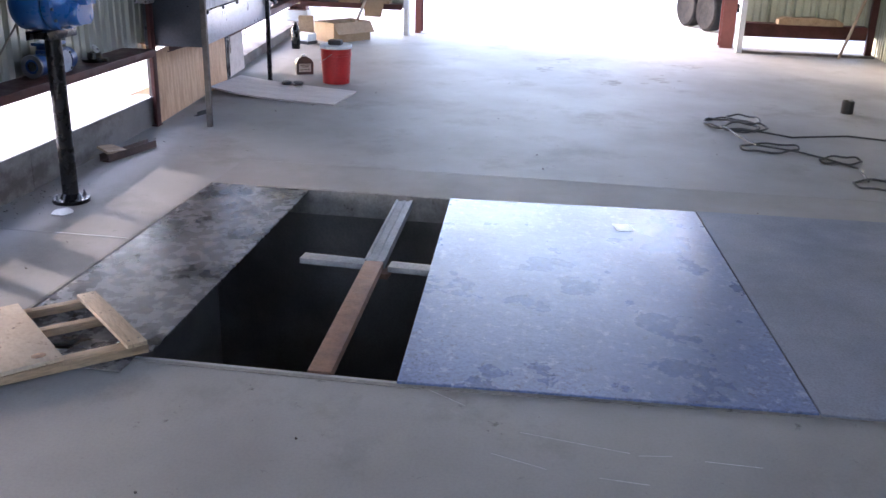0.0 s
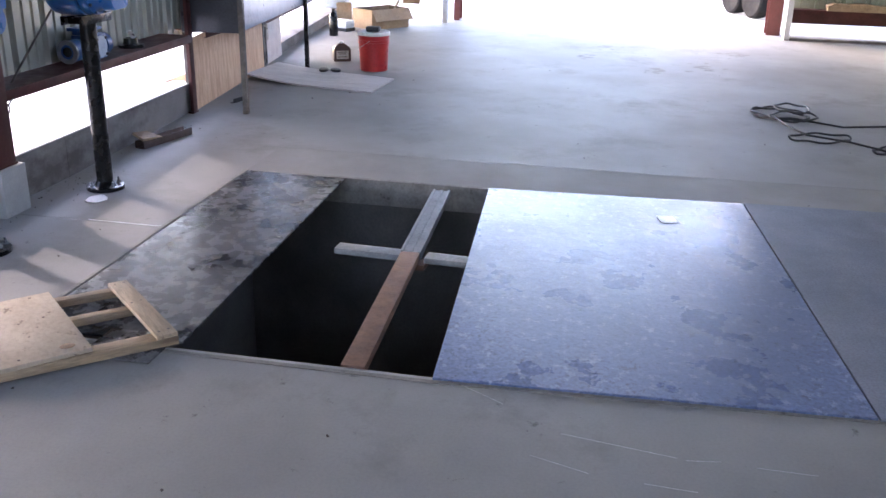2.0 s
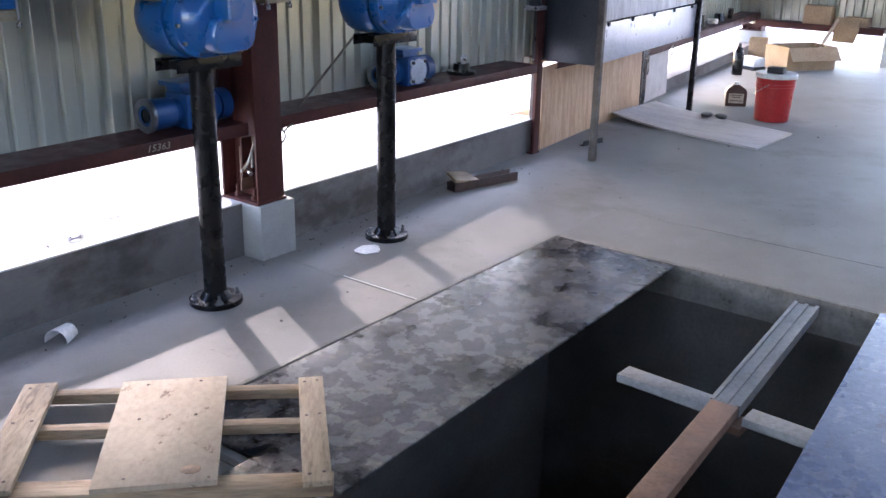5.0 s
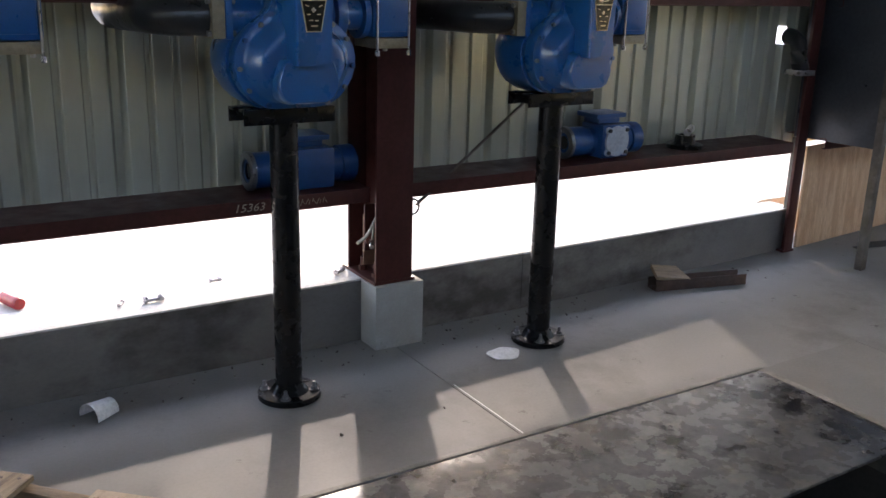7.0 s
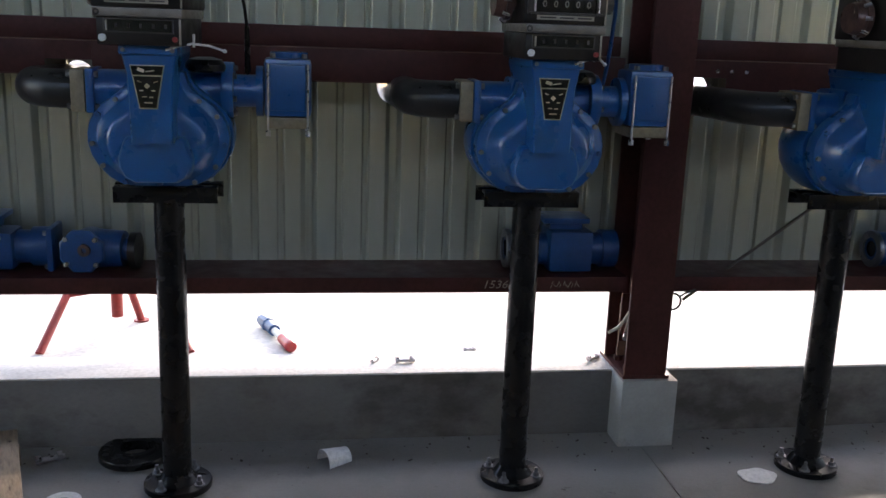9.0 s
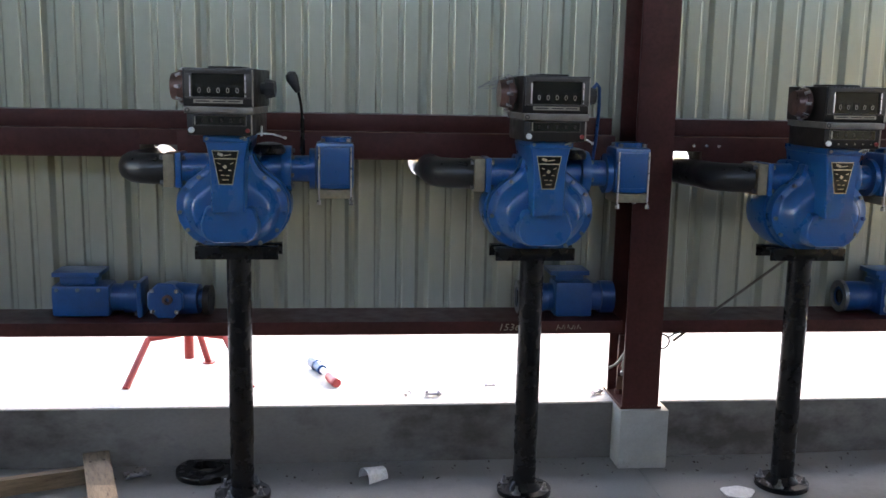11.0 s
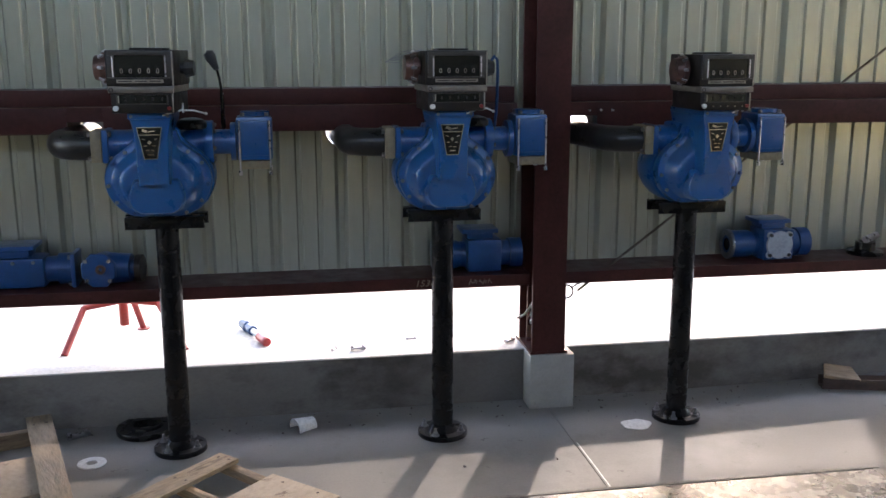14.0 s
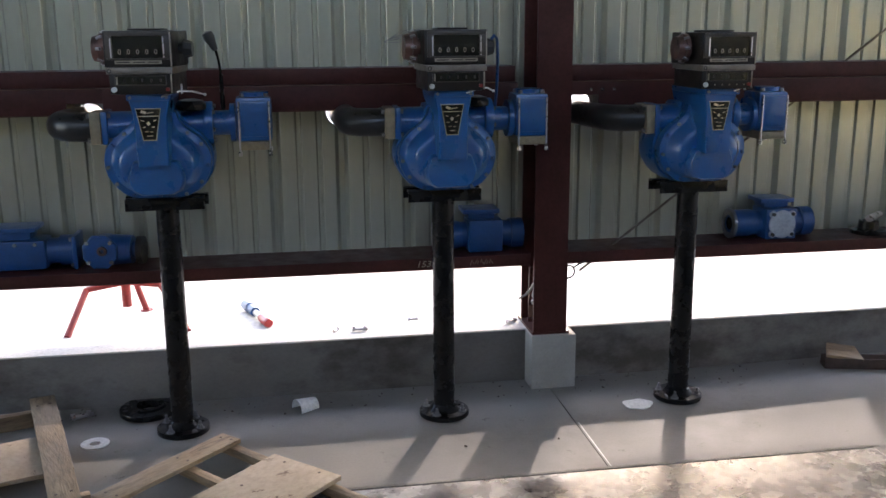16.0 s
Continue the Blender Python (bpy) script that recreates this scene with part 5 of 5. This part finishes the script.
# ---- far floor: bucket, jug, bottle, boxes ----
t = thing("bucket", pose(5.20, -0.375, 0) @ Matrix.Diagonal((1.0, 1.0, 1.12, 1)), "red plastic bucket with a white lid", "bucket")
bm = NB()
lathe(bm, [(0.0, 0.0), (0.128, 0.0), (0.132, 0.004), (0.148, 0.30), (0.0, 0.30)], seg=36)
for z in (0.235, 0.255):
    lathe(bm, [(0.1445, z), (0.153, z), (0.153, z + 0.006), (0.146, z + 0.006)], seg=36)
part("pail", bm, M["red"], t)
bm = NB()
lathe(bm, [(0.0, 0.3005), (0.156, 0.3005), (0.158, 0.305), (0.158, 0.325), (0.150, 0.332), (0.138, 0.326), (0.0, 0.324)], seg=36)
part("lid", bm, M["white"], t, "white rim lid")
bm = NB()
pipe(bm, [(0.153 * math.cos(a), 0.153 * math.sin(a) * 0.98, 0.262 - 0.09 * math.sin(a)) for a in [k * math.pi / 14 for k in range(15)]], 0.003, 8)
part("bail", bm, M["chrome"], t)
bm = NB()
box(bm, -0.045, 0.05, -0.07, 0.06, 0.0, 0.05, 0.015)
solid("black_pouch", bm, M["rubber"], "black pouch resting on the bucket lid", "pouch", m=pose(5.20, -0.365, 0.3635))
t = thing("oil_jug", pose(5.60, 0.075, 0.0, 0, 0, 28) @ Matrix.Diagonal((0.95, 0.95, 0.86, 1)), "brown plastic jug with a cream label", "jug")
bm = NB()
loft(bm, [[(x, y, z) for x, y in ((-d, -w), (d, -w), (d, w), (-d, w))] for d, w, z in ((0.05, 0.085, 0.0), (0.052, 0.09, 0.01), (0.052, 0.09, 0.14), (0.045, 0.075, 0.17), (0.03, 0.04, 0.195), (0.022, 0.025, 0.205))])
part("body", bm, M["brown_jug"], t)
bm = NB()
rod(bm, (0, 0, 0.2055), (0, 0, 0.228), 0.022, 16)
part("cap", bm, M["white"], t)
bm = NB()
box(bm, -0.0545, -0.0525, -0.065, 0.065, 0.03, 0.125)
lab = part("label", bm, M["cream"], t)
bm = NB()
for z, w in ((0.105, 0.05), (0.085, 0.04), (0.05, 0.052)):
    box(bm, -0.0556, -0.0547, -w, w, z, z + 0.008)
part("label_text", bm, M["brown_jug"], lab)
for x, y, a in ((4.90, 0.035, 10), (4.91, -0.08, 40)):
    bm = NB()
    loft(bm, [[(r * 0.07 * math.cos(k * math.tau / 16), r * 0.045 * math.sin(k * math.tau / 16), z) for k in range(16)] for r, z in ((0.85, 0.0), (1.0, 0.008), (0.95, 0.02), (0.7, 0.026))])
    solid("dark_lump", bm, M["rubber"], "small dark rubber lump on the plywood sheet", "rubber lump", m=pose(x, y, 0.018, 0, 0, a))
t = thing("spray_bottle", pose(7.27, 0.69, 0.0) @ Matrix.Diagonal((0.9, 0.9, 0.85, 1)), "tall dark bottle standing by the curb", "bottle")
bm = NB()
lathe(bm, [(0.0, 0.0), (0.055, 0.0), (0.058, 0.01), (0.058, 0.26), (0.035, 0.31), (0.02, 0.33), (0.0, 0.33)], seg=22)
part("body", bm, M["black"], t)
bm = NB()
rod(bm, (0, 0, 0.33), (0, 0, 0.37), 0.02, 14)
part("cap", bm, M["rubber"], t)
t = thing("foam_box", pose(7.75, 0.72, 0.0, 0, 0, -25) @ Matrix.Diagonal((0.8, 0.9, 0.75, 1)), "white foam box with a dark base", "box")
bm = NB()
box(bm, -0.10, 0.10, -0.13, 0.13, 0.05, 0.17, 0.01)
part("body", bm, M["white"], t)
bm = NB()
box(bm, -0.108, 0.108, -0.138, 0.138, 0.0, 0.0495, 0.006)
part("base", bm, M["rubber"], t)


def carton(m, w, d, h, label, flaps=True):
    t = thing("cardboard_box", m, label, "cardboard box")
    for nm, a in (("side", (-w, w, -d, -d + 0.006, 0.007, h)), ("side", (-w, w, d - 0.006, d, 0.007, h)), ("end", (-w, -w + 0.006, -d + 0.0065, d - 0.0065, 0.007, h)), ("end", (w - 0.006, w, -d + 0.0065, d - 0.0065, 0.007, h)), ("bottom", (-w, w, -d, d, 0.0, 0.0065))):
        bm = NB()
        box(bm, *a)
        part(nm, bm, M["cardboard"], t)
    if flaps:
        bm = NB()
        box(bm, -w, w, -0.16, -0.001, -0.003, 0.003)
        f = part("flap", bm, M["cardboard"], t)
        f.matrix_basis = pose(0, -d + 0.003, h, 55)
    return t


carton(pose(8.22, 0.365, 0, 0, 0, -36), 0.30, 0.20, 0.24, "open brown cardboard box by the end wall")
carton(pose(8.72, 1.0, 0, 0, 0, 15), 0.08, 0.10, 0.22, "small brown cardboard box by the corner column", False)
bm = NB()
rod(bm, (8.26, 0.27, 0.03), (8.85, 0.205, 0.47), 0.02, 10)
solid("wooden_stick", bm, M["ply"], "pale wooden stick leaning out of the box", "stick")
# clutter on far girts
for k in range(9):
    bm = NB()
    w = 0.03 + 0.012 * (k % 4)
    rod(bm, (0, 0, 0), (0, 0, 0.05 + 0.03 * (k % 3)), w, 14, w * (0.7 if k % 2 else 1.0))
    solid("pipe_nipple", bm, M["black"] if k % 3 else M["chrome"], "short pipe fitting on the far girt", "pipe fitting", m=pose(5.35 + k * 0.34, far_y(5.35 + k * 0.34) + 0.06 + 0.03 * (k % 2), 0.4705), group="fittings on the far girt")
for y, w, h in ((0.44, 0.15, 0.20), (0.02, 0.13, 0.10)):
    bm = NB()
    box(bm, -0.08, 0.08, -w, w, 0, h, 0.006)
    solid("carton", bm, M["cardboard"], "brown carton on the end-wall girt", "carton", m=pose(8.95, y, 0.4055), group="cartons on the end girt")
bm = NB()
loft(bm, [[(-0.004 + d, 0.135, 0.0), (-0.02 + d, -0.10, 0.0), (-0.012 + d, -0.135, 0.14), (0.0 + d, -0.13, 0.27), (0.0 + d, 0.13, 0.27)] for d in (0.0, 0.004)])
solid("cardboard_flap", bm, M["cardboard"], "torn brown cardboard hanging from the end-wall girt", "cardboard", m=pose(8.843, 0.095, 0.235))

# ---- south-east corner ----
bm = NB()
loft(bm, [[(8.72, y, 0.3675), (8.95, y, 0.3675), (8.95, y, 0.3675 + h), (8.72 + 0.02 * (k % 2), y, 0.3675 + h * 1.1)] for k, (y, h) in enumerate(((-5.10, 0.055), (-5.18, 0.085), (-5.34, 0.075), (-5.52, 0.09), (-5.70, 0.07), (-5.80, 0.078), (-5.87, 0.04)))])
solid("shelf_plank", bm, M["pine"], "rough timber plank lying on the girt", "plank")
bm = NB()
rod(bm, (8.55, -5.835, 0.0), (8.745, -6.09, 0.70), 0.018, 10)
solid("wooden_stick", bm, M["ply"], "wooden stick leaning against the end wall", "stick")
t = thing("black_can", pose(5.03, -5.12, 0) @ Matrix.Diagonal((0.82, 0.82, 0.85, 1)), "small black can standing on the floor", "can")
bm = NB()
lathe(bm, [(0.0, 0.0), (0.062, 0.0), (0.065, 0.004), (0.065, 0.125), (0.061, 0.13), (0.0, 0.128)], seg=26)
part("body", bm, M["rubber"], t)
bm = NB()
lathe(bm, [(0.0, 0.1285), (0.055, 0.1285), (0.055, 0.136), (0.0, 0.136)], seg=24)
part("lid", bm, M["black"], t)
# heap of cable
t = thing("cable_coil", pose(0, 0, 0), "black rubber cable tangled in loose loops on the floor", "cable")


def loop(cx, cy, rx, ry, turn, a0=0.0, a1=math.tau, z=0.012, n=40, wob=0.04):
    ca, sa = math.cos(turn), math.sin(turn)
    pts = []
    for k in range(n + 1):
        a = a0 + (a1 - a0) * k / n
        r = 1 + wob * math.sin(3 * a + cx * 7)
        u, v = rx * r * math.cos(a), ry * r * math.sin(a)
        pts.append((cx + ca * u - sa * v, cy + sa * u + ca * v, z + 0.006 * math.sin(5 * a + cy)))
    return pts


LOOPS = [loop(4.20, -4.02, 0.26, 0.20, 0.3), loop(4.15, -4.0, 0.24, 0.15, 0.9, z=0.024), loop(4.28, -4.12, 0.18, 0.13, 0.2, z=0.045), loop(4.05, -4.10, 0.15, 0.20, 0.6, z=0.03),
         loop(3.43, -4.20, 0.13, 0.23, 0.35), loop(3.17, -4.65, 0.10, 0.16, 0.45), loop(2.55, -4.76, 0.12, 0.18, 0.3)]
LOOPS.append([(4.0, -4.1, 0.02), (3.90, -4.27, 0.02), (3.82, -4.43, 0.015), (3.92, -4.66, 0.012), (4.0, -4.89, 0.012), (3.92, -5.16, 0.012), (3.8, -5.7, 0.012)])
LOOPS.append([(3.98, -3.95, 0.03), (3.70, -4.0, 0.03), (3.42, -4.1, 0.03), (3.32, -4.38, 0.02), (3.16, -4.56, 0.015), (2.95, -4.72, 0.012), (2.62, -4.70, 0.012)])
for pts in LOOPS:
    bm = NB()
    pipe(bm, pts, 0.0078, 8)
    part("cable_turn", bm, M["rubber"], t)

# ---- seen through the openings ----
stand = thing("red_stand", pose(-1.402, 0.862, 0.2455), "squat red-orange steel tripod stand outside the wall", "stand")
for p, q in (((-0.175, -0.02, 0.168), (-0.235, -0.215, 0.0)), ((0.02, 0.13, 0.175), (0.06, 0.17, 0.0)), ((0.16, 0.0, 0.172), (0.30, -0.22, 0.0))):
    bm = NB()
    rod(bm, p, q, 0.015, 14)
    part("leg", bm, M["red_paint"], stand)
bm = NB()
rod(bm, (0.06, 0.17, 0.0), (0.06, 0.17, 0.006), 0.03, 16)
part("foot", bm, M["red_paint"], stand)
bm = NB()
pipe(bm, [(-0.175, -0.02, 0.168), (0.0, 0.0, 0.192), (0.16, 0.0, 0.172)], 0.014, 12)
pipe(bm, [(0.0, 0.0, 0.192), (0.01, 0.07, 0.188), (0.02, 0.13, 0.175)], 0.014, 12)
part("brace", bm, M["red_paint"], stand)
bm = NB()
rod(bm, (-0.005, 0.03, 0.065), (-0.005, 0.03, 0.60), 0.022, 18)
part("centre_tube", bm, M["red_paint"], stand)
tool = thing("nozzle", pose(-0.733, 0.625, 0.2455, 0, 0, 110) @ Matrix.Diagonal((0.62, 0.82, 0.82, 1)), "blue and red hose nozzle lying on the apron", "nozzle")
bm = NB()
rod(bm, (0.0, 0, 0.028), (0.02, 0, 0.028), 0.024, 18, 0.028)
rod(bm, (0.02, 0, 0.028), (0.17, 0, 0.028), 0.028, 18, 0.026)
part("grip", bm, M["red"], tool, "red end sleeve")
bm = NB()
rod(bm, (0.17, 0, 0.028), (0.33, 0, 0.028), 0.017, 16)
part("barrel", bm, M["white"], tool)
bm = NB()
rod(bm, (0.33, 0, 0.03), (0.45, 0, 0.03), 0.028, 18)
rod(bm, (0.45, 0, 0.03), (0.56, 0.01, 0.034), 0.034, 8, 0.026)
part("coupling", bm, M["blue_dull"], tool, "blue coupling")
# trailer with twin wheels beyond the doorway
tr = thing("trailer", pose(10.95, -4.53, 0, 0, 0, 23), "parked white twin-axle trailer with black tyres", "trailer")
for wx in (0.0, 0.62):
    for wy in (0.0, -1.75):
        bm = NB()
        lathe(bm, [(0.19, -0.09), (0.27, -0.105), (0.298, -0.085), (0.305, 0.0), (0.298, 0.085), (0.27, 0.105), (0.19, 0.09), (0.19, -0.09)], seg=36, m=pose(wx, wy, 0.305, 90))
        w = part("wheel", bm, M["tyre"], tr, "black tyre")
        bm = NB()
        lathe(bm, [(0.0, -0.02), (0.06, -0.03), (0.10, -0.01), (0.17, -0.03), (0.19, -0.09), (0.19, 0.09), (0.0, 0.06)], seg=28, m=pose(wx, wy, 0.305, -90))
        part("rim", bm, M["tyre"], w)
        for k in range(5):
            a = k * math.tau / 5
            bm = NB()
            rod(bm, (wx + 0.05 * math.cos(a), wy + 0.02, 0.305 + 0.05 * math.sin(a)), (wx + 0.05 * math.cos(a), wy + 0.045, 0.305 + 0.05 * math.sin(a)), 0.012, 6)
            part("lug_nut", bm, M["chrome"], w)
bm = NB()
box(bm, -0.9, 3.2, -1.60, -0.15, 0.50, 0.62, 0.01)
part("chassis", bm, M["white"], tr)
bm = NB()
box(bm, -0.9, 3.2, -1.75, 0.0, 0.75, 2.3, 0.03)
part("body", bm, M["white_trim"], tr)
bm = NB()
box(bm, -0.34, 0.98, -0.14, 0.13, 0.735, 0.748, 0.004)
part("fender", bm, M["white"], tr)
bm = NB()
for sx in (0.0, 0.62):
    rod(bm, (sx, 0.0, 0.305), (sx, -1.75, 0.305), 0.035, 12)
part("axle", bm, M["black"], tr)

# ---- small debris on the slab ----
rng = random.Random(4)
bm = NB()


def crumb(x, y, s):
    mtx = pose(x, y, s * 0.3, rng.uniform(0, 60), rng.uniform(0, 60), rng.uniform(0, 360)) @ Matrix.Diagonal((s * rng.uniform(0.8, 2.0), s, s * 0.45, 1))
    bmesh.ops.create_icosphere(bm, subdivisions=1, radius=1.0, matrix=mtx)


for k in range(80):
    x, y = rng.uniform(-2.6, 6.5), rng.uniform(-5.2, 0.33)
    if not (SLOT_X0 - 0.05 < x < SLOT_X1 + 0.05 and y < -0.5):
        crumb(x, y, rng.uniform(0.002, 0.007))
for k in range(170):
    crumb(rng.uniform(-1.9, 2.6), 0.378 - abs(rng.gauss(0, 0.11)), rng.uniform(0.0015, 0.0055))
tagged(part("grit", bm, M["steel_edge"]), "scattered grit and crumbs of dirt on the slab", "grit", kind="stuff")
bm = NB()
for cx, cy, rx, ry, n in ((6.4, -3.55, 0.35, 0.15, 14), (7.3, -3.95, 0.4, 0.2, 12), (6.7, -2.35, 0.25, 0.12, 8), (7.4, -2.6, 0.25, 0.2, 8), (6.0, -3.1, 0.2, 0.1, 8)):
    for k in range(n):
        w = rng.uniform(0.008, 0.035)
        mtx = pose(cx + rng.gauss(0, rx * 0.5), cy + rng.gauss(0, ry * 0.5), 0.001, 0, 0, rng.uniform(60, 120)) @ Matrix.Diagonal((w * rng.uniform(1.0, 2.5), w, 0.0022, 1))
        bmesh.ops.create_icosphere(bm, subdivisions=2, radius=1.0, matrix=mtx)
tagged(part("dried_mud", bm, M["mud"]), "thin dried mud flakes trodden over the slab", "mud", kind="stuff")
